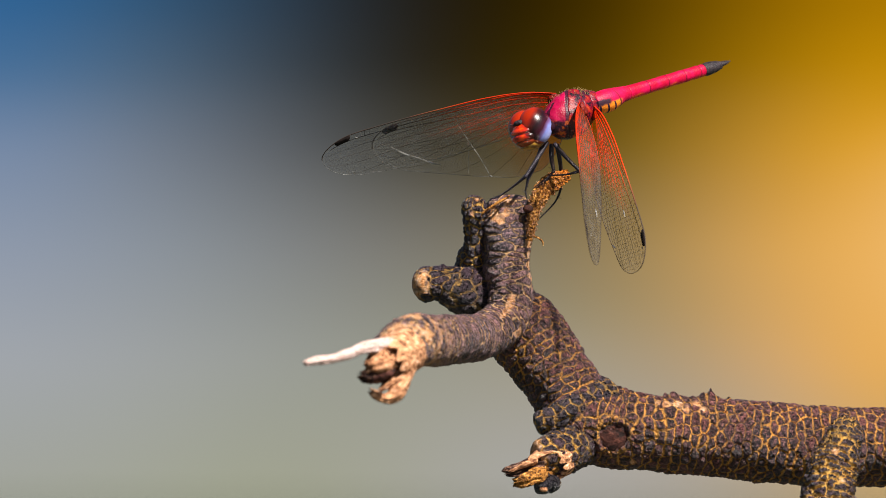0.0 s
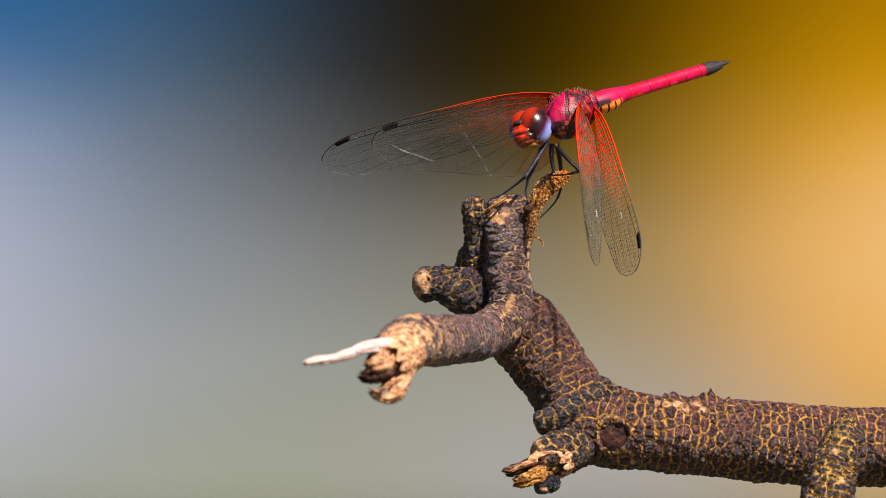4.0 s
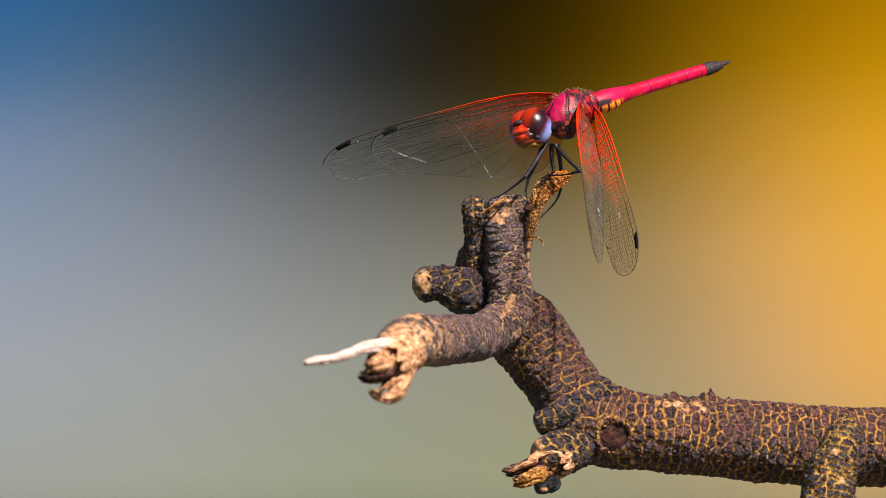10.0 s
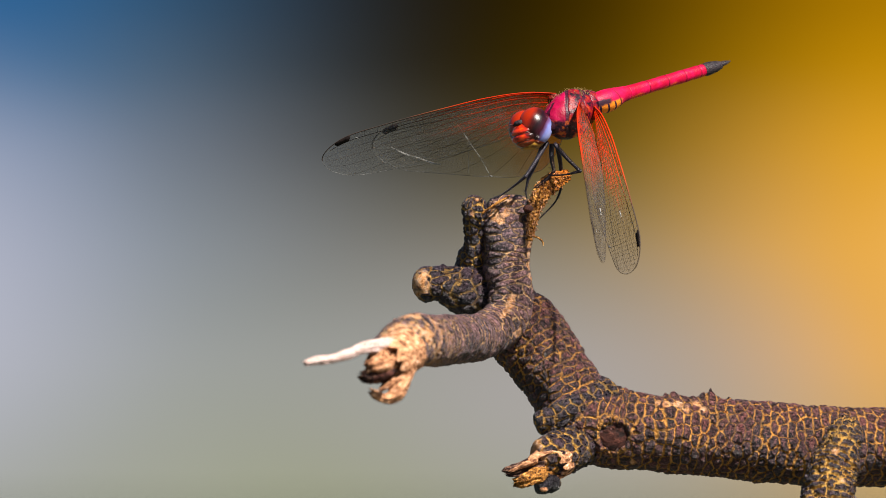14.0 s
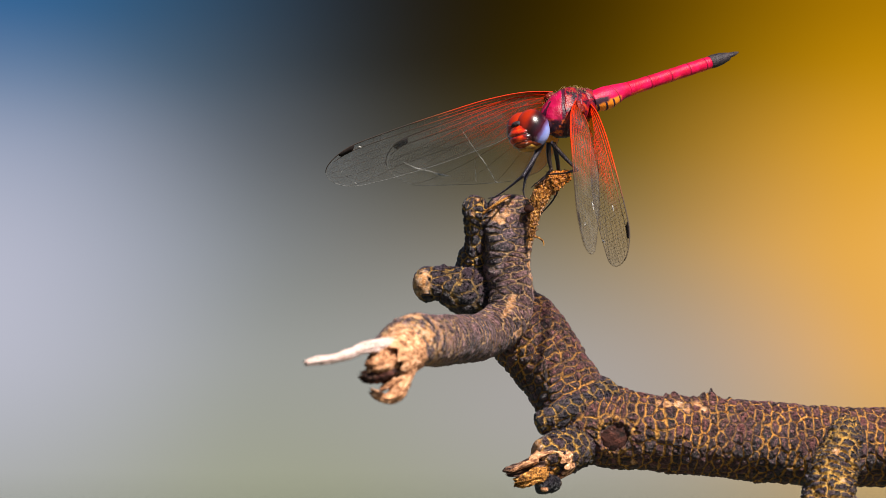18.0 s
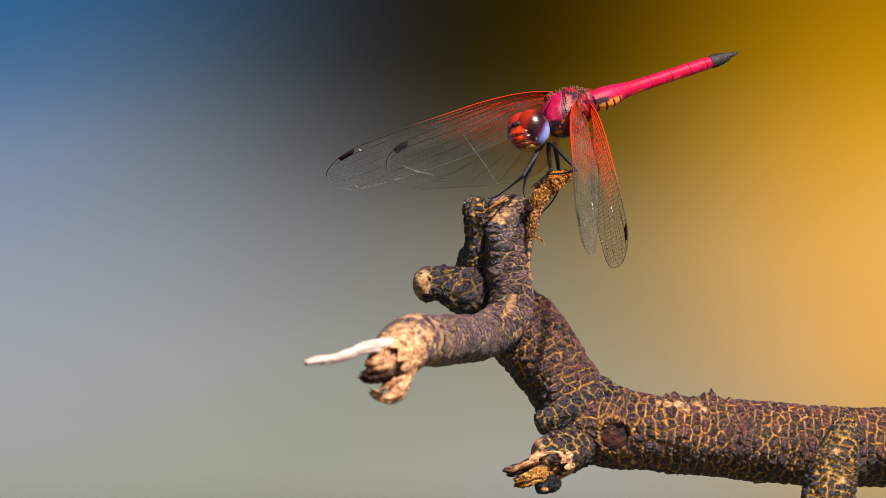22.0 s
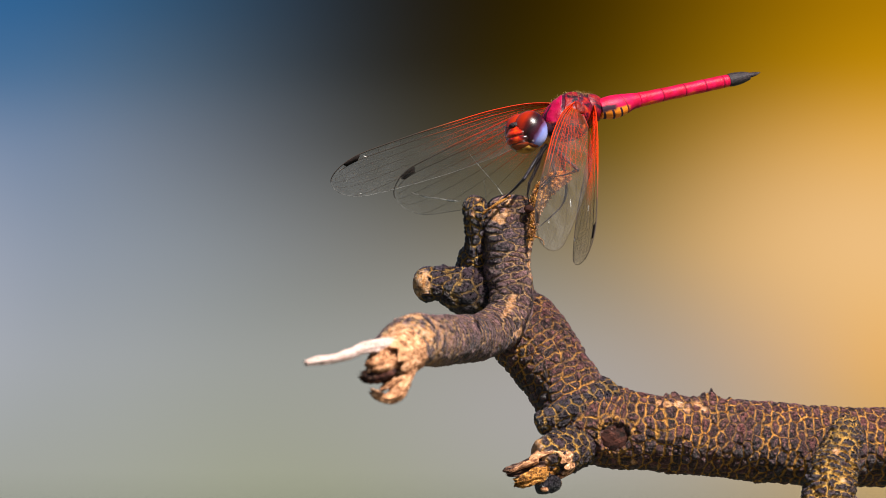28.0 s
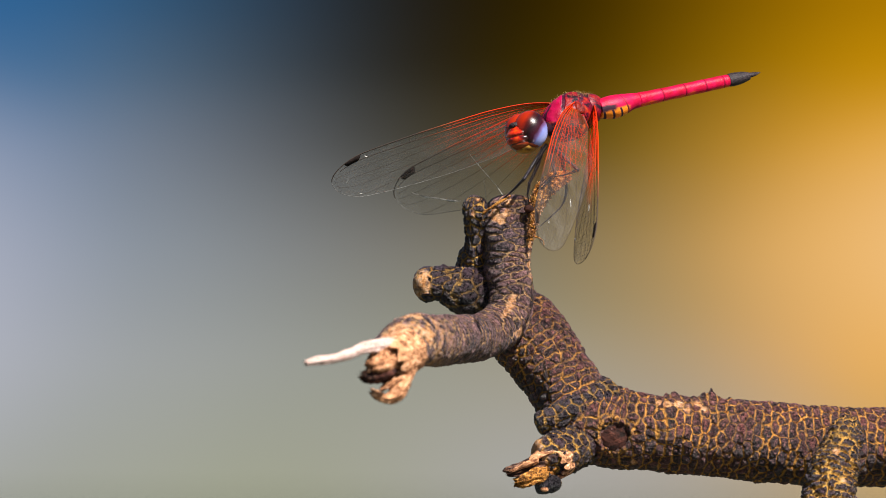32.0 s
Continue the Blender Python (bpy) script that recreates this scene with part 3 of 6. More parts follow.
WARM_SHEEN = sheen_sheet("painted_sheen", (240, 200, 150), 0.62, 0.36, 0.60, "glowing sheet painted as pale peach sheen on far blurred water")


# ---- the branch ----
def branch():
    base = tagged(new("branch"), "broken dead branch with dark cracked bark and pale torn stubs", "branch")
    base.location = (0, 0, H)
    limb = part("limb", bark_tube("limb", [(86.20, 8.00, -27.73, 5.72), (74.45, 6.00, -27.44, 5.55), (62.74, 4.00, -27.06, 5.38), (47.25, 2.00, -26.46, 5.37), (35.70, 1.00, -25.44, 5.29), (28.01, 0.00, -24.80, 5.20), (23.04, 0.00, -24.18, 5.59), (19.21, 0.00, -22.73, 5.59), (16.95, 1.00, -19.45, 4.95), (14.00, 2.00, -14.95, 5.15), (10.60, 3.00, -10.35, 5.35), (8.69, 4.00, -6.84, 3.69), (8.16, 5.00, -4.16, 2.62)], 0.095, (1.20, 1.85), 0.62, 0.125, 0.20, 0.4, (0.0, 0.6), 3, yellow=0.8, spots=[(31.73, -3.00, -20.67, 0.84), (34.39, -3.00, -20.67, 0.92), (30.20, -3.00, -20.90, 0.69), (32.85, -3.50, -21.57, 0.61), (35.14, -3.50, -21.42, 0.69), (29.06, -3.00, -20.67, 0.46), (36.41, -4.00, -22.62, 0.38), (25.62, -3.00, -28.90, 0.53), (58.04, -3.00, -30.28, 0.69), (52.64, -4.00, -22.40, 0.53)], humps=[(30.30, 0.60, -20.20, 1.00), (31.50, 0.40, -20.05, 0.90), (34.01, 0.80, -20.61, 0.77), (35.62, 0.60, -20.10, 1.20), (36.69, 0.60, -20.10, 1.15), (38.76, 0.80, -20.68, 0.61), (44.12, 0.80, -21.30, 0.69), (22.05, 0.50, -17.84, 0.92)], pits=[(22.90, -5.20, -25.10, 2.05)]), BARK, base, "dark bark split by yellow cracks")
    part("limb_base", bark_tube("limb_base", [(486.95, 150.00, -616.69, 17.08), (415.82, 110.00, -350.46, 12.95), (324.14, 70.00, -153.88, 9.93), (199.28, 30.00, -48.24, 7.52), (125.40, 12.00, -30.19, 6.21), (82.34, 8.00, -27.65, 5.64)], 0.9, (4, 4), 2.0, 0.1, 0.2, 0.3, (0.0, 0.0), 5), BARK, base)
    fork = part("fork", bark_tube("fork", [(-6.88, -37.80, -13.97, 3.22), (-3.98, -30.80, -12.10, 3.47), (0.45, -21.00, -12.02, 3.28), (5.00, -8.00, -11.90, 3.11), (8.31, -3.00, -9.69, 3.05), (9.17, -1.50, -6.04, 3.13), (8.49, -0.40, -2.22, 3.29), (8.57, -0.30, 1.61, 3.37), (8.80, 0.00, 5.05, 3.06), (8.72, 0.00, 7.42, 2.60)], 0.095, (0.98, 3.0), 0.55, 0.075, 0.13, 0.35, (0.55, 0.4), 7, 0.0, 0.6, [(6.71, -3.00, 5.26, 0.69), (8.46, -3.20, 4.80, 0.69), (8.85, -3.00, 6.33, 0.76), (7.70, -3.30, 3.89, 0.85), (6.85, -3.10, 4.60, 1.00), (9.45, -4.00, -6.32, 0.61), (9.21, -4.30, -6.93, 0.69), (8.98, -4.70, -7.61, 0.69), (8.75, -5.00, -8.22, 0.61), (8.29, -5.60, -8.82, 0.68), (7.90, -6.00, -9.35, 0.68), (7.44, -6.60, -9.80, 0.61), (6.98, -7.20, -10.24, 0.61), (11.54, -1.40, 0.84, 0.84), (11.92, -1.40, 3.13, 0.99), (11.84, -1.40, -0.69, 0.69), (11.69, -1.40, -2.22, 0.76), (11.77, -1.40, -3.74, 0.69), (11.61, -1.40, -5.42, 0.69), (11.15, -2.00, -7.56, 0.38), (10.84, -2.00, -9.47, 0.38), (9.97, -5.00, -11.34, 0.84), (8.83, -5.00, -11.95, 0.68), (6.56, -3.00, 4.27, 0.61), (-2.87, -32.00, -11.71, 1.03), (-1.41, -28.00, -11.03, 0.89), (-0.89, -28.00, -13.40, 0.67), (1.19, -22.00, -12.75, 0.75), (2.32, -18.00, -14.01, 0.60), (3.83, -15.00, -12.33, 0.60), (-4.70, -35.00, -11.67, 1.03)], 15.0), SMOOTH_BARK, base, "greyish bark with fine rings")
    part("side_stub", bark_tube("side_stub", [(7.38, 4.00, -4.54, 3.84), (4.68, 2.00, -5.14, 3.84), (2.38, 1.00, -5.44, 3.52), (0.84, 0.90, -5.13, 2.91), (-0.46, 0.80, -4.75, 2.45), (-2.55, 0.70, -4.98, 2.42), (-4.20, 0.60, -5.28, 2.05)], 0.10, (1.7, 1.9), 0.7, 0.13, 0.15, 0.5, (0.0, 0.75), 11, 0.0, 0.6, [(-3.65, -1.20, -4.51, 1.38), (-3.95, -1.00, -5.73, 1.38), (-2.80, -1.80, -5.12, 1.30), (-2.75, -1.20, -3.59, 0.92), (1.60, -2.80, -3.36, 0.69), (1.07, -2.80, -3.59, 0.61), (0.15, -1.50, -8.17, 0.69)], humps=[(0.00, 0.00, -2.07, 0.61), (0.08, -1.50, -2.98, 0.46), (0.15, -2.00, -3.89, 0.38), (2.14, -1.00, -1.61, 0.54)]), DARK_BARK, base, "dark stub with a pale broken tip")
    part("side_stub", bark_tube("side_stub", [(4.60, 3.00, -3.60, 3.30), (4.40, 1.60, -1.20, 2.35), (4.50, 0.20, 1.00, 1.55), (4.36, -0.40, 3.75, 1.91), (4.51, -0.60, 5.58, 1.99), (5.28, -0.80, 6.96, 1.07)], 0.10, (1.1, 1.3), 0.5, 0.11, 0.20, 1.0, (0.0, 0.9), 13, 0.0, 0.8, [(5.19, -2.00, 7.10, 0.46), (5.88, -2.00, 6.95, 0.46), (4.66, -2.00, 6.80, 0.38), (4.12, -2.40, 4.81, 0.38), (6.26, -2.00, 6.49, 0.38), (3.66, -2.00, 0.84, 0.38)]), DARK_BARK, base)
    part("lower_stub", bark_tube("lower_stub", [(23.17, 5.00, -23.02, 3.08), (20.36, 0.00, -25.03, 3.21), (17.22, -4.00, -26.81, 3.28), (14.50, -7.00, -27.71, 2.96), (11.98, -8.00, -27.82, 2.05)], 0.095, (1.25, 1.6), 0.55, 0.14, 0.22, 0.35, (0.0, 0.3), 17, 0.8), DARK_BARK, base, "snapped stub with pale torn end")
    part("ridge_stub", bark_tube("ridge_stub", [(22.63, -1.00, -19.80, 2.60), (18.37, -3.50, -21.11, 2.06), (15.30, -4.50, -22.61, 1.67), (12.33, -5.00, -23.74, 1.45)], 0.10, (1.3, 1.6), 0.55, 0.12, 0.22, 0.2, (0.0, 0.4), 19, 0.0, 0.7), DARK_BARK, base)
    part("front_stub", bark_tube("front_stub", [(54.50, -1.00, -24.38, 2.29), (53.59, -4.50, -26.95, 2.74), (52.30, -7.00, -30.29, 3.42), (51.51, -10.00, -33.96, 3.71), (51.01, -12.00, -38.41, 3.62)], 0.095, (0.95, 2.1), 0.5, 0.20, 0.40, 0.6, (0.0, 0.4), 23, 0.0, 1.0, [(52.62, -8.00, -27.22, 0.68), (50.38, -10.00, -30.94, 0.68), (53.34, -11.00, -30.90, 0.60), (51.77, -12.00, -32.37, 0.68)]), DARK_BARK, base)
    part("knob", blob("knob", (13.85, -9.60, -31.40), (2.05, 1.4, 1.5), 0.55, 29, 0.55, 48, 30), BLACK_BARK, base, "glossy black broken knob")
    part("knob_core", blob("knob_core", (13.52, -10.90, -32.11), (0.5, 0.4, 0.42), 0.3, 6, 1.4), PALE_WOOD, base, "golden wood in the broken knob")
    part("torn_spike", rod("torn_spike", [(13.17, -9.40, -28.84, 0.98), (11.42, -10.20, -29.11, 0.83), (9.90, -10.60, -29.63, 0.76), (8.46, -11.00, -29.99, 0.45)], 0.10, 40, 0.35, 13, 1.0, 0.9), WEATHERED, base, "torn brown weathered wood")
    part("torn_spike", rod("torn_spike", [(13.69, -10.00, -30.20, 0.85), (12.17, -10.80, -30.50, 0.90), (10.65, -11.00, -31.00, 0.72), (9.52, -11.00, -31.20, 0.40)], 0.10, 32, 0.35, 33, 1.2, 0.9), ROTTEN, base, "ragged brown splinters")
    part("torn_spike", rod("torn_spike", [(12.55, -10.60, -28.27, 0.38), (11.02, -11.40, -28.77, 0.38), (9.13, -11.60, -29.67, 0.23)], 0.10, 24, 0.15, 35, 1.2, 0.8), PALE_WOOD, base)
    part("torn_lip", torn_shell("torn_lip", [(15.65, -6.40, -28.18, 2.51), (14.09, -8.40, -28.87, 2.42), (12.56, -9.60, -29.59, 2.12), (11.04, -10.40, -30.32, 1.51)], 0.55, 0.12, 0.55, (-0.3, -0.1, 1.0), 15), PALE_WOOD, base, "pale ragged rim of torn wood")
    # dark rod added for the shade inside the torn end's slit
    part("hollow", rod("hollow", [(-8.84, -45.20, -16.75, 0.22), (-7.68, -45.90, -16.37, 0.43), (-6.66, -46.00, -15.86, 0.36), (-6.24, -45.00, -15.52, 0.15)], 0.1, 12, 0.15, 7, 1.5), SCAR, fork, "dark rod painted as the shade in a slit of the torn end")
    part("torn_heart", blob("torn_heart", (13.79, -8.60, -29.32), (1.7, 1.2, 1.3), 0.8, 21, 1.1, 56, 36), ROTTEN, base, "golden torn heartwood")
    part("bud_scar", blob("bud_scar", (11.51, -3.20, 5.41), (0.72, 0.6, 0.6), 0.15, 4, 1.2), SCAR, base)
    part("fibre", rod("fibre", [(5.26, -3.20, 4.80, 0.17), (6.55, -3.60, 5.72, 0.19), (7.93, -3.60, 6.55, 0.19), (9.00, -3.00, 7.17, 0.11)], 0.15, 6, 0.05, 3), ROTTEN, fork, "loose brown bark fibre")
    part("fibre", rod("fibre", [(12.05, -3.00, 1.75, 0.15), (12.81, -3.40, 1.52, 0.14), (13.41, -3.60, 0.99, 0.11), (13.49, -3.60, 0.38, 0.06)], 0.15, 6, 0.05, 4), ROTTEN, fork)
    tip = [(11.60, -3.00, 1.10, 0.34), (11.95, -3.00, 3.10, 0.52), (12.30, -2.50, 5.04, 0.80), (12.90, -2.00, 6.80, 1.05), (14.05, -1.00, 8.33, 1.12), (15.45, 0.00, 9.41, 0.98), (16.78, 1.00, 10.04, 0.61)]
    heart = part("broken_tip", rod("broken_tip", tip, 0.06, 90, 0.40, 3, 4.0, 0.5), ROTTEN, base, "ragged ochre rotten wood")
    q, line, tan, e1, e2 = spine(tip, 0.1)
    g = random.Random(12)
    shreds = []
    for k in range(520):
        i, a = g.randrange(8, len(q) - 2), g.uniform(0, 2 * math.pi)
        out = e1[i] * math.cos(a) + e2[i] * math.sin(a)
        p = line[i, :3] + out * line[i, 3] * g.uniform(0.85, 1.1)
        d = (tan[i] * g.choice((-1, 1)) * g.uniform(0.2, 1.0) + out * g.uniform(0.1, 0.6) + np.array([g.uniform(-0.5, 0.5) for c in range(3)])) * g.uniform(0.25, 0.6)
        shreds.append([(*p, 0.075), (*(p + 0.5 * d + 0.04 * out), 0.06), (*(p + d), 0.02)])
    part("shred", ribs("shred", shreds), PALE_WOOD, heart, "pale yellow shreds of rotten wood")
    part("splinter", rod("splinter", [(-6.12, -41.00, -12.24, 0.73), (-8.15, -42.50, -12.44, 0.87), (-10.08, -45.00, -12.69, 0.73), (-12.01, -46.80, -13.39, 0.61), (-13.86, -48.50, -13.93, 0.54), (-16.00, -50.00, -14.20, 0.54), (-17.56, -51.00, -14.54, 0.29)], 0.13, 30, 0.16, 5, 0.8, 0.45), BLEACHED, fork, "long bleached splinter")
    part("torn_end", torn_shell("torn_end", [(-4.83, -37.50, -12.95, 3.00), (-5.91, -39.50, -13.87, 2.99), (-7.28, -41.40, -15.00, 2.77), (-8.72, -43.50, -16.20, 2.32)], 0.75, 0.42, 0.9, (0.25, -0.1, -1.0), 8), PALE_WOOD, fork, "pale torn wood")
    part("torn_end", rod("torn_end", [(-5.04, -38.50, -12.94, 1.75), (-6.85, -41.00, -13.92, 1.60), (-8.43, -43.40, -14.60, 1.24), (-9.58, -44.60, -15.02, 0.65)], 0.11, 44, 0.5, 18, 0.8, 0.8), PALE_WOOD, fork)
    part("torn_end", rod("torn_end", [(-5.77, -39.50, -15.62, 1.02), (-7.57, -42.00, -16.23, 0.95), (-9.37, -43.80, -16.48, 0.80), (-10.45, -44.20, -16.19, 0.44)], 0.11, 36, 0.4, 28, 0.9, 0.8), WEATHERED, fork, "dark torn wood inside the break")
    part("hook", rod("hook", [(-4.52, -40.00, -15.10, 1.24), (-5.24, -41.40, -17.04, 1.17), (-6.11, -42.60, -18.69, 0.87), (-7.41, -43.40, -19.25, 0.65), (-8.49, -44.00, -18.80, 0.58), (-9.22, -44.40, -18.36, 0.44)], 0.11, 36, 0.25, 9, 0.9, 0.6), PALE_WOOD, fork, "curled pale wood")
    part("scar", blob("scar", (22.91, -4.85, -25.12), (1.95, 0.4, 2.05), 0.22, 5, 1.3, 40, 26), SCAR, limb, "dark sunken knot")


branch()


# ---- the dragonfly ----
FORE = dict(mid=-2.5, lead=[(0, 0.4), (0.1, 1.4), (0.28, 2.0), (0.45, 1.8), (0.7, 1.25), (0.88, 0.6), (1, -0.2)],
            trail=[(0, -0.6), (0.06, -2.4), (0.2, -4.8), (0.4, -5.9), (0.65, -6.3), (0.82, -6.2), (1, -5.6)], mark=(0.866, 0.936))
HIND = dict(mid=-2.7, lead=[(0, 0.4), (0.1, 1.9), (0.25, 2.5), (0.45, 2.0), (0.7, 1.25), (0.88, 0.6), (1, -0.2)],
            trail=[(0, -1.0), (0.04, -4.6), (0.12, -7.8), (0.25, -9.0), (0.45, -8.6), (0.65, -7.7), (0.82, -6.9), (1, -6.0)], mark=(0.84, 0.925))


def edges_of(form, s):
    """Leading and trailing edge of a wing at the shares s of its length, rounded at the tip."""
    s = np.asarray(s, dtype=float)
    k = np.sqrt(np.clip(1 - np.clip((s - 0.84) / 0.16, 0, 1) ** 2.4, 0, 1))
    m = form["mid"]
    return m + (curve_at(form["lead"], s) - m) * k, m + (curve_at(form["trail"], s) - m) * k


def wing(name, form, length, broad, twist, film, parent, label, seed, net, highlights=(), lit_edge=False):
    """A wing along x. highlights: painted highlights and smudges, pale lines as rows of (share of the length, share of
    the breadth, half width); lit_edge: a whitish trailing edge, its catch of light put into the colour.
    """
    L = length

    def at(s, f, lift=0.0):
        s, f = np.atleast_1d(s).astype(float), np.atleast_1d(f).astype(float)
        a, b = edges_of(form, s)
        y = (a + (b - a) * f) * broad
        turn = np.radians(twist) * (s - 0.5) * 2
        z = 0.25 * np.sin(f * 9.0) * np.clip(1 - s, 0, 1) * 0.6 + lift
        return np.stack([s * L, y * np.cos(turn) - z * np.sin(turn), y * np.sin(turn) + z * np.cos(turn)], -1)

    n, m = 60, 18
    S, Fr = np.meshgrid(1 - (1 - np.linspace(0, 1, n)) ** 2.2, np.linspace(0, 1, m), indexing="ij")
    P = at(S.ravel(), Fr.ravel())
    i, j = np.meshgrid(np.arange(n - 1), np.arange(m - 1), indexing="ij")
    a = (i * m + j).ravel()
    ob = part(name, mesh_of(name, P, np.stack([a, a + m, a + m + 1, a + 1], -1)), film, parent, label)
    part("wing_hinge", blob("wing_hinge", (0.3, -0.7, 0), (1.0, 1.1, 0.55), 0.3, seed, 1.2), HINGE, ob, "mottled orange-red wing root")
    g = random.Random(seed)
    lines = []

    def run(f0, slope, s0, s1, ra, rb, k=44):
        s = np.linspace(s0, s1, k)
        f = f0 + slope * np.clip(s - 0.06, 0, 1) ** 1.15
        keep = f <= 1.0
        if keep.sum() < 3:
            return
        p = at(s[keep], f[keep])
        r = np.interp(s[keep], [0, 1], [ra, rb])
        lines.append(np.column_stack([p, r]))

    e = 1 - (1 - np.linspace(0, 1, 120)) ** 2.2
    costa = np.column_stack([at(e, 0 * e), np.interp(e, [0, 0.5, 1], [0.12, 0.11, 0.08])])
    margin = np.column_stack([at(e, 0 * e + 1), 0 * e + (0.035 if lit_edge else 0.05)])
    # light on the right wings' trailing edges is painted in with a paler material
    part("margin", ribs("margin", [margin]), LIT_MARGIN if lit_edge else VEIN, ob)
    run(0.055, 0.0, 0.0, 0.5, 0.07, 0.045)
    run(0.12, 0.01, 0.0, 0.96, 0.08, 0.045)
    for f0, k in ((0.17, 0.18), (0.20, 0.36), (0.24, 0.58), (0.28, 0.85), (0.33, 1.25), (0.38, 1.9), (0.42, 3.0), (0.46, 5.0)):
        run(f0, k, 0.02 if k in (0.18, 0.58, 1.25, 3.0) else 0.17, 0.985, 0.036 if f0 < 0.3 else 0.028, 0.016)
    # short cross veins along the leading edge
    for f0, f1, s0, s1, c in ((0.0, 0.055, 0.05, 0.49, 15), (0.055, 0.125, 0.05, 0.49, 13), (0.0, 0.125, 0.52, 0.84, 11)):
        for s in np.linspace(s0, s1, c):
            s = s + g.uniform(-0.006, 0.006)
            lines.append(np.column_stack([at([s, s + 0.004], [f0, f1]), [0.022, 0.022]]))
    # a net of small six-sided cells behind the leading veins
    w = 0.72 if net > 0.015 else 0.52
    for row in range(-2, 26):
        for colm in range(5, int(L / w)):
            cx, cy = (colm + 0.5 * (row % 2)) * w, -row * w * 0.87

            def corner(k, cx=cx, cy=cy):
                px, py = cx + 0.577 * w * math.sin(math.pi / 3 * k), cy + 0.577 * w * math.cos(math.pi / 3 * k)
                h = rnd(np.array([round(px * 50)]), np.array([round(py * 50)]), np.array([seed]))[0]
                return px + (h - 0.5) * 0.22, py + (h * 7 % 1 - 0.5) * 0.22

            for k in (0, 1, 2):
                (x0, y0), (x1, y1) = corner(k), corner(k + 1)
                ss = np.array([x0, x1]) / L
                if ss.min() < 0.10 or ss.max() > 0.995:
                    continue
                lo, hi = edges_of(form, ss)
                f = (np.array([y0, y1]) - lo) / (hi - lo - 1e-6)
                if f.min() < 0.14 or f.max() > 1.0:
                    continue
                lines.append(np.column_stack([at(ss, f), [net, net]]))
    part("venation", ribs("venation", lines), VEIN, ob, "fine net of red and brown veins")
    part("costa", ribs("costa", [costa]), VEIN, ob, "thick red leading edge")
    # pale ribs that paint highlights along wing creases, and pale smudges
    for line in highlights:
        c = np.array(line)
        part("highlight_rib", ribs("highlight_rib", [np.column_stack([at(c[:, 0], c[:, 1], 0.05), c[:, 2]])]), HIGHLIGHT_RIB, ob, "pale painted rib for highlights along wing creases and for smudges")
    s = np.linspace(form["mark"][0], form["mark"][1], 12)
    t = np.linspace(0, 1, 12)
    f1 = 0.02 + 0.115 * np.clip(7 * t * (1 - t), 0.15, 1) ** 0.7
    rows = [at(s, 0 * s + 0.002, -0.06), at(s, 0 * s + 0.002, 0.06), at(s, f1, 0.06), at(s, f1, -0.06)]
    k = len(s)
    F = [(r * k + t, r * k + t + 1, (r + 1) % 4 * k + t + 1, (r + 1) % 4 * k + t) for r in range(4) for t in range(k - 1)]
    F += [(0, k, 2 * k, 3 * k), (k - 1, 4 * k - 1, 3 * k - 1, 2 * k - 1)]
    part("wing_mark", mesh_of("wing_mark", np.vstack(rows), F), STIGMA, ob, "dark brown wing mark")
    return ob


def leg(name, ctrl, parent, seed, hairs=20):
    """A jointed leg: rows of (x, y, z, r) from hip to foot, with bristles."""
    slim = [(x, y, z, (0.76 if k < 3 else 0.62) * r) for k, (x, y, z, r) in enumerate(ctrl)]
    ob = part(name, rod(name, slim[:3], 0.12, 8, 0.03, seed, 2.0), LEG, parent)
    part("tibia", rod("tibia", slim[2:-1], 0.12, 8, 0.03, seed + 9, 2.0), LEG, ob)
    part("foot", rod("foot", slim[-2:], 0.08, 6, 0.02, seed + 12, 2.0), LEG, ob)
    part("knee", blob("knee", slim[2][:3], (slim[2][3] * 1.15,) * 3, 0.02, seed, 2.0, 10, 8), LEG, ob)
    g = random.Random(seed)
    c = np.array(ctrl)
    lines = []
    for k in range(hairs):
        t = 0.35 + 0.6 * k / hairs
        i = min(int(t * (len(c) - 1)), len(c) - 2)
        p = c[i] + (c[i + 1] - c[i]) * (t * (len(c) - 1) - i)
        d = Vector((g.uniform(-1, 1), g.uniform(-1, 1), g.uniform(-0.6, 1))).normalized() * 0.75
        lines.append([(*p[:3], 0.03), (p[0] + d.x, p[1] + d.y, p[2] + d.z, 0.008)])
    part("bristle", ribs("bristle", lines), LEG, ob)
    return ob


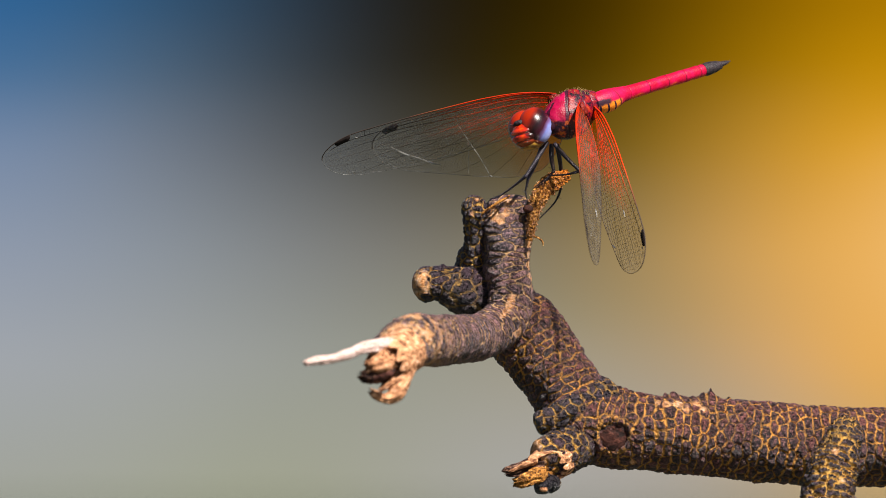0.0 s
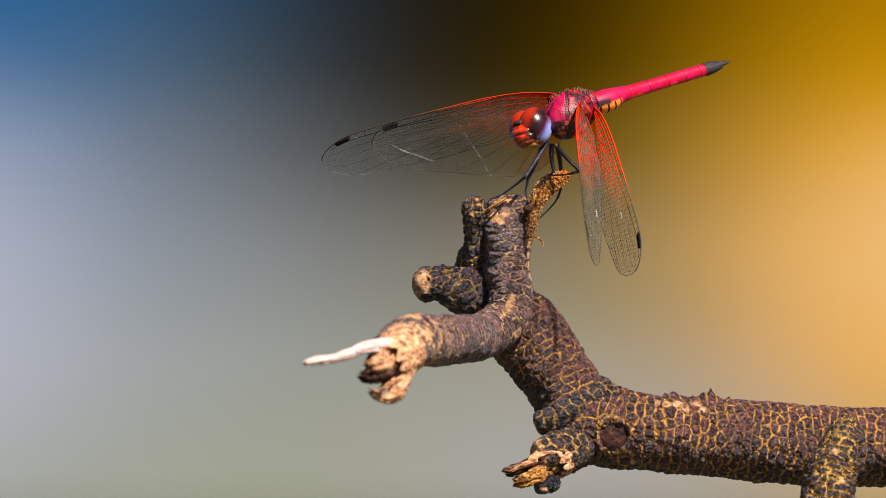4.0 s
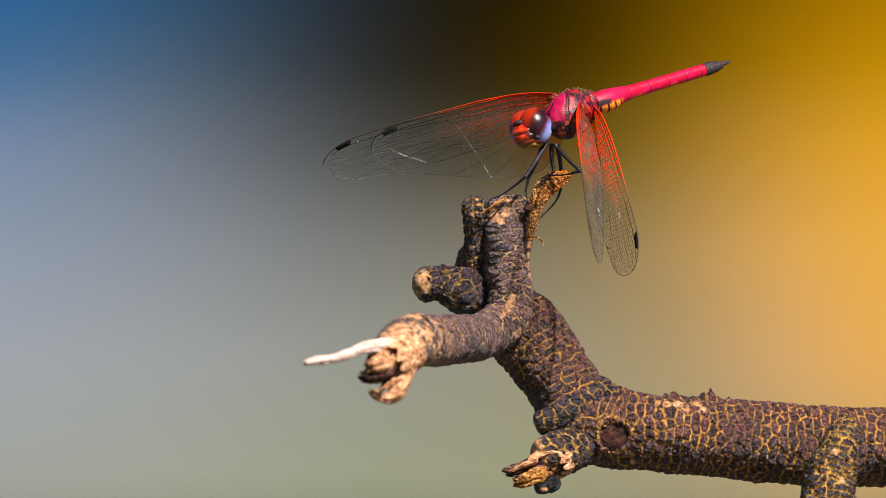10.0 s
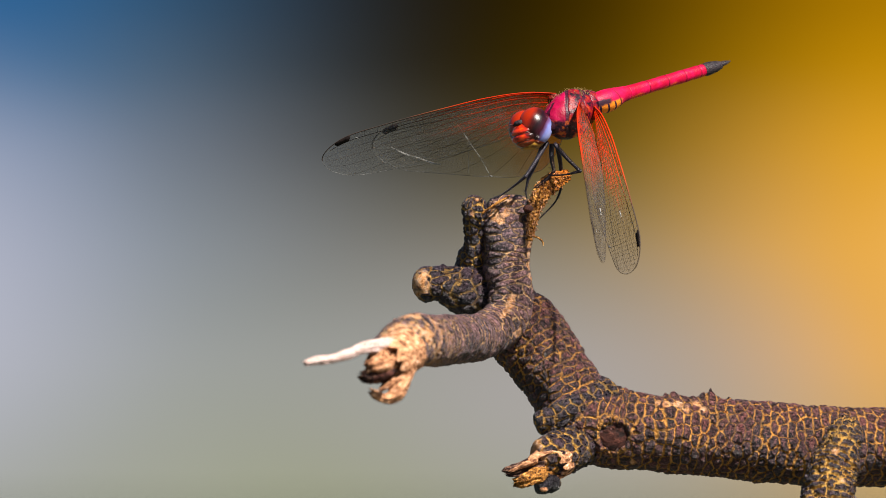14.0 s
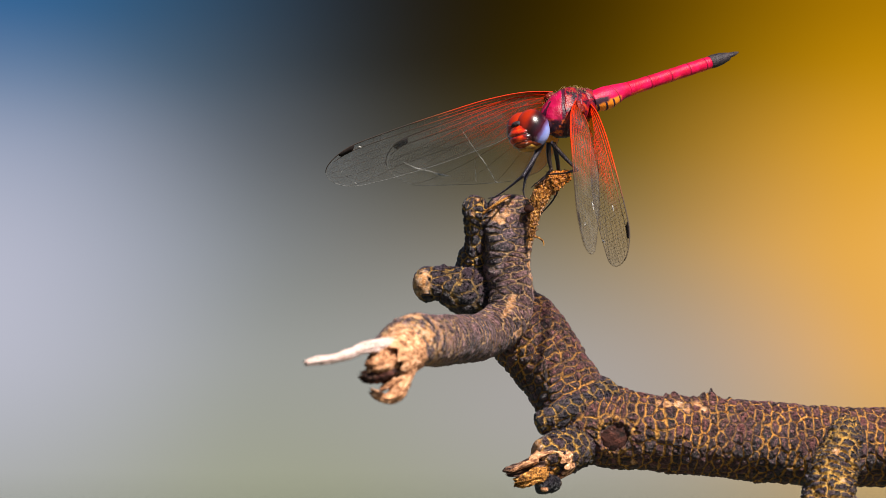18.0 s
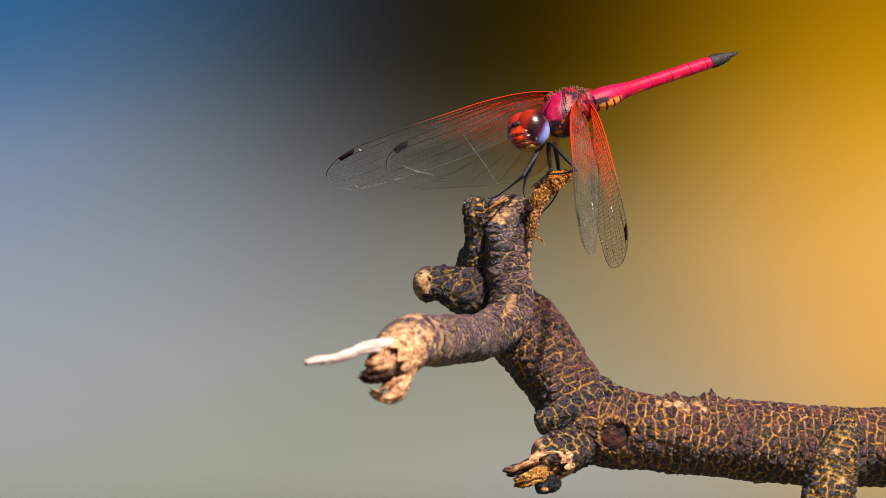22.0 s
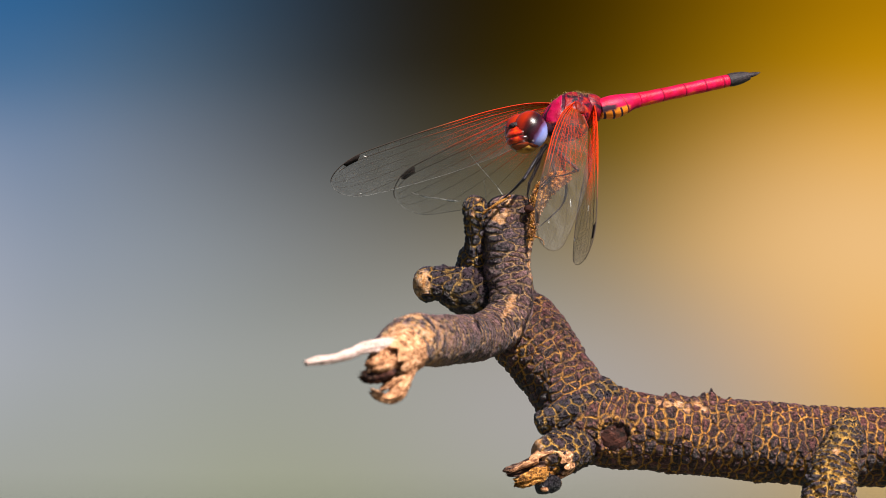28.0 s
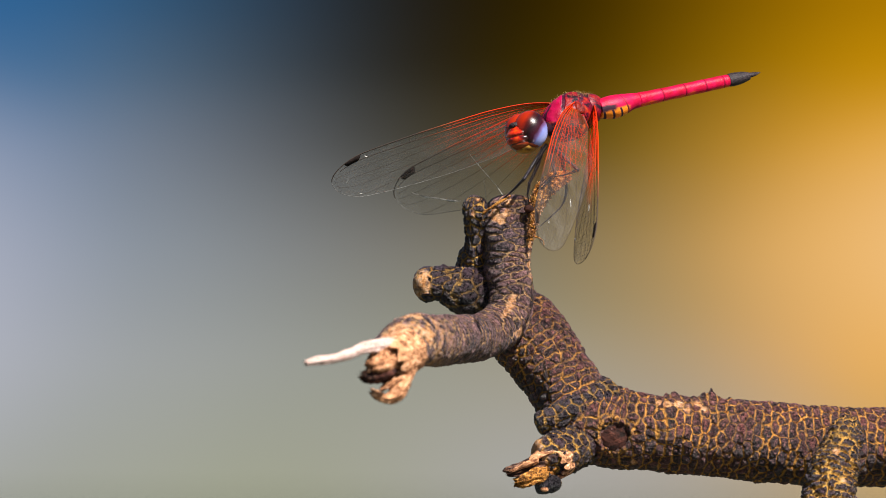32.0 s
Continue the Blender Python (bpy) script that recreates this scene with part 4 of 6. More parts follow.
def dragonfly():
    base = tagged(new("dragonfly"), "crimson dragonfly with clear red-veined wings perched on a branch tip", "dragonfly")

    def chest(p):
        q = p.copy()
        q[:, 0] += 0.30 * p[:, 2]
        q[:, 2] += 0.15 * np.exp(-((p[:, 0] + 0.3) / 1.6) ** 2) * (p[:, 2] > 0) * np.clip(p[:, 2] / 3, 0, 1)
        q[:, 1] *= 1 - 0.12 * np.clip(p[:, 2] / 3, 0, 1)
        return q

    thorax = part("thorax", blob("thorax", (-0.2, 0, 0), (4.3, 2.9, 3.2), 0.28, 3, 0.6, 60, 40, chest), THORAX, base, "magenta thorax with black stripes")
    part("hind_thorax", blob("hind_thorax", (3.3, 0, 0.8), (2.6, 2.1, 2.1), 0.2, 8, 0.7, 36, 24), THORAX, base)
    g = random.Random(4)
    fuzz = []
    for k in range(260):
        x, y = max(-3.0, min(3.6, g.gauss(0.8, 2.0))), g.uniform(-1.9, 1.9)
        z = 3.1 * math.sqrt(max(0.05, 1 - (x / 4.6) ** 2 - (y / 3.0) ** 2))
        d = Vector((x * 0.1 + g.uniform(-0.7, 0.7) + 0.2, y * 0.3 + g.uniform(-0.6, 0.6), 1)).normalized() * g.uniform(0.2, 0.65)
        fuzz.append([(x + 0.3 * z, y, z, 0.02), (x + 0.3 * z + d.x, y + d.y, z + d.z, 0.006)])
    part("hair", ribs("hair", fuzz), HAIR, thorax, "short tawny hair")
    part("neck", rod("neck", [(-5.6, -0.6, -1.2, 0.6), (-4.2, -0.2, -0.9, 0.9), (-3.0, 0, -0.6, 1.4)], 0.25, 16), NECK, base)

    # abdomen: a swollen base and a chain of segments
    ab = part("abdomen", rod("abdomen", [(-1.2, 0, -0.1, 1.25), (0.0, 0, -0.15, 1.52), (1.4, 0, -0.2, 1.62), (2.8, 0, -0.1, 1.42), (4.0, 0, 0, 1.16), (5.1, 0, 0, 1.03)], 0.12, 28), ABDOMEN_BASE, base, "swollen crimson and amber abdomen base")
    cuts = [5.1, 8.8, 12.4, 15.7, 18.6, 19.6]
    rads = [1.02, 0.93, 0.91, 0.90, 0.88, 0.86]
    for k in range(5):
        a, b, ra, rb = cuts[k], cuts[k + 1], rads[k], rads[k + 1]
        part("abdomen_segment", rod("abdomen_segment", [(a + 0.03, 0, 0, ra * 0.93), (a + 0.22, 0, 0, ra * 1.0), ((a + b) / 2, 0, 0, (ra + rb) / 2 * 0.985), (b - 0.25, 0, 0, rb * 1.03), (b - 0.03, 0, 0, rb * 0.97)], 0.1, 24), CRIMSON, ab)
        part("segment_ring", rod("segment_ring", [(b - 0.07, 0, 0, rb * 0.99), (b + 0.07, 0, 0, rb * 0.99)], 0.05, 24), RING, ab)
    part("abdomen_tip", rod("abdomen_tip", [(19.6, 0, 0, 0.86), (20.5, 0, 0, 0.93), (21.8, 0, 0, 0.82), (23.0, 0, 0, 0.55)], 0.1, 22), BLACK_SHELL, ab, "black abdomen tip")
    for y in (-0.28, 0.28):
        part("tail_appendage", rod("tail_appendage", [(22.8, y, 0.1, 0.32), (23.8, y * 1.1, 0.12, 0.27), (24.7, y * 0.9, 0.2, 0.06)], 0.1, 10), BLACK_SHELL, ab)

    # head
    head = part("head", blob("head", (0.9, 0, -0.1), (1.4, 2.2, 2.2), 0.05, 2), BLACK_SHELL, base, "large red head")
    for y in (-1, 1):
        part("eye", blob("eye", (0.25, 0.95 * y, 0.25), (2.4, 2.1, 2.6), 0, 1, 1, 48, 32), EYE, head, "dark red compound eye with pale blue underside")
    def profile(p):
        q = p.copy()
        for at_z, deep in ((0.95, 0.06), (0.10, 0.11), (-0.85, 0.07)):
            q[:, :2] *= (1 - deep * np.exp(-((p[:, 2] - at_z) / 0.16) ** 2))[:, None]
        return q

    part("face", blob("face", (-1.0, 0, -0.62), (2.05, 2.0, 1.85), 0.06, 3, 0.9, 60, 60, profile), FACE, head, "glossy red face")
    part("labium", blob("labium", (-0.25, 0, -1.95), (1.75, 1.6, 0.85), 0.08, 6, 0.8, 40, 26), AMBER, head, "yellow lower lip")
    for y in (-1, 1):
        part("mandible", blob("mandible", (0.0, 1.35 * y, -1.35), (1.35, 0.75, 1.0), 0.06, 8, 0.8), LIP, head)
    part("vertex", blob("vertex", (-1.85, 0, 1.05), (0.65, 0.80, 0.48), 0.08, 6, 1.4), BLACK_SHELL, head)
    for x, y, z in ((-2.1, 0, 1.1), (-1.85, 0.5, 1.25), (-1.85, -0.5, 1.25)):
        part("ocellus", blob("ocellus", (x, y, z), (0.17, 0.17, 0.17), 0, 1, 1, 12, 8), BLACK_SHELL, head)
    for y in (-1, 1):
        part("antenna", rod("antenna", [(-1.9, 0.45 * y, 0.7, 0.09), (-2.6, 0.75 * y, 1.1, 0.05), (-3.2, 0.9 * y, 1.3, 0.02)], 0.1, 6), BLACK_SHELL, head)

    wings = {}
    wings["RF"] = wing("forewing", FORE, 32.96, 0.983, 1.2, FORE_FILM, base, "clear forewing with red veins at the base", 3, 0.008,
                       [[(0.848, 0.08, 0.05), (0.840, 0.13, 0.16), (0.832, 0.16, 0.04)], [(0.927, 0.50, 0.03), (0.937, 0.60, 0.05)], [(0.889, 0.92, 0.04), (0.876, 0.94, 0.06)]], True)
    wings["RH"] = wing("hindwing", HIND, 31.12, 0.959, -18.4, HIND_FILM, base, "clear hindwing with an amber base", 4, 0.008,
                       [[(0.906, 0.468, 0.04), (0.874, 0.575, 0.05), (0.846, 0.645, 0.10), (0.832, 0.67, 0.13), (0.815, 0.69, 0.05), (0.783, 0.733, 0.05), (0.75, 0.79, 0.09), (0.722, 0.825, 0.20), (0.705, 0.84, 0.08), (0.68, 0.855, 0.03)],
                        [(0.552, 0.226, 0.03), (0.508, 0.515, 0.05), (0.469, 0.749, 0.05), (0.438, 0.978, 0.05), (0.431, 0.995, 0.11), (0.425, 0.995, 0.05)],
                        [(0.523, 0.635, 0.025), (0.549, 0.969, 0.03)]], True)
    wings["LF"] = wing("forewing", FORE, 31.5, 0.963, -8.4, FORE_FILM, base, "clear forewing with red veins at the base", 5, 0.021,
                       [[(0.585, 0.76, 0.03), (0.60, 0.78, 0.10), (0.625, 0.83, 0.04)], [(0.83, 0.44, 0.03), (0.85, 0.46, 0.06)]])
    wings["LH"] = wing("hindwing", HIND, 28.53, 0.879, -13.4, HIND_FILM, base, "clear hindwing with an amber base", 6, 0.021,
                       [[(0.63, 0.385, 0.03), (0.65, 0.39, 0.09), (0.67, 0.40, 0.03)], [(0.70, 0.985, 0.04), (0.72, 0.96, 0.10), (0.745, 0.93, 0.04)]])
    leg("front_leg", [(-4.27, 0.82, -3.15, 0.42), (-7.00, 0.35, -5.07, 0.40), (-9.15, 0.70, -7.13, 0.30), (-10.05, 2.73, -8.52, 0.22), (-11.19, 4.49, -9.65, 0.17), (-11.79, 5.19, -9.70, 0.10)], base, 1)
    leg("front_leg", [(-4.04, 1.95, -3.41, 0.40), (-5.46, 2.23, -5.90, 0.34), (-6.90, 2.62, -7.84, 0.26), (-7.36, 2.83, -9.31, 0.18), (-7.42, 2.73, -10.39, 0.12)], base, 2)
    leg("middle_leg", [(-3.17, 1.10, -3.54, 0.45), (-3.61, 0.96, -5.41, 0.42), (-3.81, 0.60, -7.16, 0.30), (-5.25, 0.98, -8.26, 0.18), (-6.35, 1.63, -9.09, 0.12)], base, 3)
    leg("middle_leg", [(-3.95, -0.23, -3.45, 0.40), (-4.11, -2.45, -5.37, 0.36), (-3.84, -4.37, -7.20, 0.32), (-4.51, -2.40, -7.55, 0.20), (-5.32, 0.04, -7.56, 0.16), (-6.97, 1.66, -9.07, 0.12)], base, 4)
    leg("hind_leg", [(-1.99, 1.33, -3.79, 0.42), (-1.45, 1.63, -5.73, 0.40), (-1.02, 2.03, -7.72, 0.34), (-1.02, 2.51, -10.05, 0.30), (-1.98, 2.90, -11.68, 0.20), (-4.25, 2.80, -12.88, 0.16), (-6.35, 2.59, -13.80, 0.10)], base, 5)
    return base, ab, head, wings


FLY, ABDOMEN, HEAD, WINGS = dragonfly()


# ---- what moves ----
def motions():
    body = [
        (0, pose(0.01730, 0.00000, 0.51821, 0.00, -9.00, 44.00)),
        (14.5, pose(0.01730, 0.00000, 0.51821, 0.00, -9.00, 44.00)),
        (15, pose(0.01722, 0.00000, 0.51825, -0.00, -9.14, 44.00)),
        (15.5, pose(0.01705, 0.00000, 0.51832, -0.00, -9.46, 44.00)),
        (16, pose(0.01688, 0.00000, 0.51839, -0.00, -9.78, 44.00)),
        (16.5, pose(0.01680, 0.00000, 0.51843, -0.00, -9.92, 44.00)),
        (17, pose(0.01676, 0.00000, 0.51844, 0.00, -10.00, 44.00)),
        (23.2, pose(0.01676, 0.00000, 0.51844, 0.00, -10.00, 44.00)),
        (23.3, pose(0.01681, 0.00000, 0.51837, -0.71, -9.73, 43.29)),
        (23.5, pose(0.01695, 0.00000, 0.51814, -2.98, -8.92, 41.02)),
        (23.6, pose(0.01697, 0.00000, 0.51810, -3.34, -8.80, 40.66)),
        (23.9, pose(0.01700, 0.00000, 0.51806, -3.70, -8.69, 40.30)),
        (24.2, pose(0.01705, 0.00000, 0.51798, -4.48, -8.44, 39.52)),
        (24.5, pose(0.01714, 0.00000, 0.51783, -6.00, -8.00, 38.00)),
        (25.5, pose(0.01714, 0.00000, 0.51783, -6.00, -8.00, 38.00)),
        (32, pose(0.01714, 0.00000, 0.51783, -6.00, -8.00, 38.00)),
    ]
    walk(FLY, body)
    tail = [
        (0, pose(0.00455, -0.00111, 0.00111, 0.54, -4.54, -3.81)),
        (0.5, pose(0.00455, -0.00111, 0.00111, 0.55, -4.65, -3.84)),
        (1, pose(0.00455, -0.00111, 0.00111, 0.55, -4.54, -3.98)),
        (1.5, pose(0.00455, -0.00111, 0.00111, 0.54, -4.54, -3.81)),
        (2, pose(0.00455, -0.00111, 0.00111, 0.54, -4.54, -3.81)),
        (2.5, pose(0.00455, -0.00111, 0.00111, 0.55, -4.65, -3.84)),
        (3, pose(0.00455, -0.00111, 0.00111, 0.54, -4.54, -3.81)),
        (3.5, pose(0.00455, -0.00111, 0.00111, 0.54, -4.54, -3.81)),
        (5.5, pose(0.00455, -0.00111, 0.00111, 0.56, -4.66, -4.01)),
        (6, pose(0.00455, -0.00111, 0.00111, 0.54, -4.54, -3.81)),
        (6.5, pose(0.00455, -0.00111, 0.00111, 0.55, -4.54, -3.98)),
        (7, pose(0.00455, -0.00111, 0.00111, 0.54, -4.54, -3.81)),
        (7.5, pose(0.00455, -0.00111, 0.00111, 0.52, -4.42, -3.77)),
        (8, pose(0.00455, -0.00111, 0.00111, 0.52, -4.42, -3.77)),
        (8.5, pose(0.00455, -0.00111, 0.00111, 0.52, -4.42, -3.77)),
        (9, pose(0.00455, -0.00111, 0.00111, 0.55, -4.54, -3.98)),
        (9.5, pose(0.00455, -0.00111, 0.00111, 0.54, -4.54, -3.81)),
        (10, pose(0.00455, -0.00111, 0.00111, 0.55, -4.54, -3.98)),
        (10.5, pose(0.00455, -0.00111, 0.00111, 0.55, -4.42, -4.12)),
        (11, pose(0.00455, -0.00111, 0.00111, 0.55, -4.42, -4.12)),
        (11.5, pose(0.00455, -0.00111, 0.00111, 0.55, -4.54, -3.98)),
        (12, pose(0.00455, -0.00111, 0.00111, 0.54, -4.42, -3.94)),
        (12.5, pose(0.00455, -0.00111, 0.00111, 0.53, -4.31, -3.91)),
        (13, pose(0.00455, -0.00111, 0.00111, 0.55, -4.42, -4.12)),
        (13.5, pose(0.00455, -0.00111, 0.00111, 0.54, -4.42, -3.94)),
        (14, pose(0.00455, -0.00111, 0.00111, 0.54, -4.54, -3.81)),
        (14.5, pose(0.00455, -0.00111, 0.00111, 0.54, -4.42, -3.94)),
        (16.5, pose(0.00473, -0.00126, 0.00108, 1.07, -5.65, -8.03)),
        (17, pose(0.00474, -0.00127, 0.00108, 1.24, -5.76, -9.53)),
        (17.5, pose(0.00474, -0.00127, 0.00108, 1.24, -5.76, -9.53)),
        (18, pose(0.00474, -0.00127, 0.00108, 1.24, -5.76, -9.53)),
        (18.5, pose(0.00474, -0.00127, 0.00108, 1.24, -5.76, -9.53)),
        (19, pose(0.00474, -0.00127, 0.00108, 1.24, -5.76, -9.53)),
        (19.5, pose(0.00474, -0.00127, 0.00108, 1.24, -5.76, -9.53)),
        (20, pose(0.00474, -0.00127, 0.00108, 1.24, -5.76, -9.53)),
        (20.5, pose(0.00474, -0.00127, 0.00108, 1.24, -5.76, -9.53)),
        (21, pose(0.00474, -0.00127, 0.00108, 1.24, -5.76, -9.53)),
        (21.5, pose(0.00474, -0.00127, 0.00108, 1.24, -5.76, -9.53)),
        (22, pose(0.00474, -0.00127, 0.00108, 1.24, -5.76, -9.53)),
        (22.5, pose(0.00474, -0.00127, 0.00108, 1.24, -5.76, -9.53)),
        (23, pose(0.00474, -0.00127, 0.00108, 1.24, -5.76, -9.53)),
        (23.2, pose(0.00474, -0.00127, 0.00108, 1.24, -5.76, -9.53)),
        (23.3, pose(0.00480, -0.00129, 0.00102, 2.14, -5.11, -10.72)),
        (23.5, pose(0.00500, -0.00131, 0.00083, 4.27, -2.24, -10.50)),
        (24, pose(0.00509, -0.00131, 0.00074, 5.89, -3.63, -10.99)),
        (24.5, pose(0.00529, -0.00129, 0.00057, 8.14, -3.07, -9.92)),
        (25, pose(0.00529, -0.00129, 0.00057, 8.19, -3.02, -10.54)),
        (25.5, pose(0.00529, -0.00129, 0.00057, 7.96, -2.33, -10.33)),
        (27.5, pose(0.00529, -0.00129, 0.00057, 7.96, -2.33, -10.33)),
        (28, pose(0.00529, -0.00129, 0.00057, 7.96, -2.33, -10.33)),
        (28.5, pose(0.00529, -0.00129, 0.00057, 7.96, -2.33, -10.33)),
        (29, pose(0.00529, -0.00129, 0.00057, 7.96, -2.33, -10.33)),
        (29.5, pose(0.00529, -0.00129, 0.00057, 7.96, -2.33, -10.33)),
        (30, pose(0.00529, -0.00129, 0.00057, 7.96, -2.33, -10.33)),
        (30.5, pose(0.00529, -0.00129, 0.00057, 7.96, -2.33, -10.33)),
        (31, pose(0.00529, -0.00129, 0.00057, 7.96, -2.33, -10.33)),
        (31.5, pose(0.00529, -0.00129, 0.00057, 7.96, -2.33, -10.33)),
        (32, pose(0.00529, -0.00129, 0.00057, 7.96, -2.33, -10.33)),
    ]
    walk(ABDOMEN, tail)
    face = [
        (0, pose(-0.00653, 0.00161, -0.00112, -11.37, 2.98, 3.98)),
        (3.5, pose(-0.00653, 0.00161, -0.00112, -11.37, 2.98, 3.98)),
        (5.5, pose(-0.00653, 0.00161, -0.00112, -11.37, 2.98, 3.98)),
        (10, pose(-0.00653, 0.00161, -0.00112, -11.37, 2.98, 3.98)),
        (14.5, pose(-0.00653, 0.00161, -0.00112, -11.37, 2.98, 3.98)),
        (16.3, pose(-0.00705, 0.00212, -0.00083, -45.70, 9.87, -4.06)),
        (16.5, pose(-0.00704, 0.00211, -0.00083, -45.70, 9.90, -4.06)),
        (16.8, pose(-0.00703, 0.00210, -0.00084, -45.70, 9.94, -4.06)),
        (16.95, pose(-0.00652, 0.00150, -0.00147, -11.30, 5.97, 4.01)),
        (20, pose(-0.00652, 0.00150, -0.00148, -11.30, 5.98, 4.01)),
        (23.2, pose(-0.00652, 0.00150, -0.00148, -11.30, 5.98, 4.01)),
        (23.6, pose(-0.00706, 0.00141, -0.00133, -8.13, 6.58, 3.75)),
        (24.5, pose(-0.00719, 0.00124, -0.00109, -5.17, 5.29, 6.62)),
        (28, pose(-0.00719, 0.00124, -0.00109, -5.17, 5.29, 6.62)),
        (32, pose(-0.00719, 0.00124, -0.00109, -5.17, 5.29, 6.62)),
    ]
    walk(HEAD, face)
    rf = [
        (0, pose(0.00077, 0.00312, 0.00251, 62.01, 5.28, 136.78)),
        (0.5, pose(0.00077, 0.00312, 0.00251, 62.02, 5.10, 136.76)),
        (1, pose(0.00077, 0.00312, 0.00251, 62.04, 4.67, 136.71)),
        (1.5, pose(0.00077, 0.00312, 0.00251, 62.08, 3.96, 136.63)),
        (2, pose(0.00077, 0.00312, 0.00251, 62.04, 4.63, 136.71)),
        (2.5, pose(0.00077, 0.00312, 0.00251, 62.04, 4.63, 136.71)),
        (3, pose(0.00077, 0.00312, 0.00251, 62.04, 4.63, 136.71)),
        (3.5, pose(0.00077, 0.00312, 0.00251, 62.01, 5.33, 136.78)),
        (5.5, pose(0.00077, 0.00312, 0.00251, 62.01, 5.28, 136.78)),
        (6, pose(0.00077, 0.00312, 0.00251, 62.01, 5.28, 136.78)),
        (6.5, pose(0.00077, 0.00312, 0.00251, 61.98, 5.99, 136.86)),
        (7, pose(0.00077, 0.00312, 0.00251, 61.92, 7.12, 136.98)),
        (7.5, pose(0.00077, 0.00312, 0.00251, 61.94, 6.63, 136.93)),
        (8, pose(0.00077, 0.00312, 0.00251, 61.95, 6.41, 136.90)),
        (8.5, pose(0.00077, 0.00312, 0.00251, 61.95, 6.58, 136.92)),
        (9, pose(0.00077, 0.00312, 0.00251, 61.94, 6.63, 136.93)),
        (9.5, pose(0.00077, 0.00312, 0.00251, 61.95, 6.41, 136.90)),
        (10, pose(0.00077, 0.00312, 0.00251, 61.95, 6.41, 136.90)),
        (10.5, pose(0.00077, 0.00312, 0.00251, 61.98, 5.99, 136.86)),
        (11, pose(0.00077, 0.00312, 0.00251, 61.96, 6.20, 136.88)),
        (11.5, pose(0.00077, 0.00312, 0.00251, 61.96, 6.25, 136.88)),
        (12, pose(0.00077, 0.00312, 0.00251, 61.98, 5.99, 136.86)),
        (12.5, pose(0.00077, 0.00312, 0.00251, 61.97, 6.03, 136.86)),
        (13, pose(0.00077, 0.00312, 0.00251, 61.98, 5.99, 136.86)),
        (13.5, pose(0.00077, 0.00312, 0.00251, 62.01, 5.33, 136.78)),
        (14, pose(0.00077, 0.00312, 0.00251, 62.01, 5.33, 136.78)),
        (14.5, pose(0.00077, 0.00312, 0.00251, 62.01, 5.33, 136.78)),
        (16.5, pose(0.00077, 0.00312, 0.00251, 63.83, 7.04, 147.99)),
        (17, pose(0.00077, 0.00312, 0.00251, 64.04, 7.16, 149.26)),
        (17.5, pose(0.00077, 0.00312, 0.00251, 64.12, 6.64, 149.81)),
        (18, pose(0.00077, 0.00312, 0.00251, 64.12, 6.64, 149.81)),
        (18.5, pose(0.00077, 0.00312, 0.00251, 63.84, 7.50, 147.79)),
        (19, pose(0.00077, 0.00312, 0.00251, 64.13, 7.32, 150.12)),
        (19.5, pose(0.00077, 0.00312, 0.00251, 63.89, 7.93, 148.35)),
        (20, pose(0.00077, 0.00312, 0.00251, 63.89, 7.93, 148.35)),
        (20.5, pose(0.00077, 0.00312, 0.00251, 63.89, 7.93, 148.35)),
        (21, pose(0.00077, 0.00312, 0.00251, 63.72, 8.04, 147.07)),
        (21.5, pose(0.00077, 0.00312, 0.00251, 63.89, 7.93, 148.35)),
        (22, pose(0.00077, 0.00312, 0.00251, 63.95, 7.66, 148.68)),
        (22.5, pose(0.00077, 0.00312, 0.00251, 63.95, 7.66, 148.68)),
        (23, pose(0.00077, 0.00312, 0.00251, 63.95, 7.66, 148.68)),
        (23.2, pose(0.00077, 0.00312, 0.00251, 64.47, 7.04, 152.86)),
        (23.3, pose(0.00075, 0.00312, 0.00244, 63.80, 7.00, 153.82)),
        (23.5, pose(0.00072, 0.00314, 0.00221, 61.51, 4.38, 155.27)),
        (24, pose(0.00071, 0.00315, 0.00211, 60.73, 4.01, 158.07)),
        (24.5, pose(0.00068, 0.00319, 0.00191, 58.50, 4.77, 157.48)),
        (25, pose(0.00068, 0.00319, 0.00191, 58.37, 4.95, 156.28)),
        (25.5, pose(0.00068, 0.00319, 0.00191, 58.41, 4.72, 156.53)),
        (27.5, pose(0.00068, 0.00319, 0.00191, 58.53, 4.56, 157.69)),
        (28, pose(0.00068, 0.00319, 0.00191, 58.37, 4.95, 156.28)),
        (28.5, pose(0.00068, 0.00319, 0.00191, 58.47, 5.00, 157.24)),
        (29, pose(0.00068, 0.00319, 0.00191, 58.47, 5.00, 157.24)),
        (29.5, pose(0.00068, 0.00319, 0.00191, 58.47, 5.00, 157.24)),
        (30, pose(0.00068, 0.00319, 0.00191, 58.47, 5.00, 157.24)),
        (30.5, pose(0.00068, 0.00319, 0.00191, 58.47, 5.00, 157.24)),
        (31, pose(0.00068, 0.00319, 0.00191, 58.37, 4.95, 156.28)),
        (31.5, pose(0.00068, 0.00319, 0.00191, 58.47, 5.00, 157.24)),
        (32, pose(0.00068, 0.00319, 0.00191, 58.47, 5.00, 157.24)),
    ]
    walk(WINGS["RF"], rf)
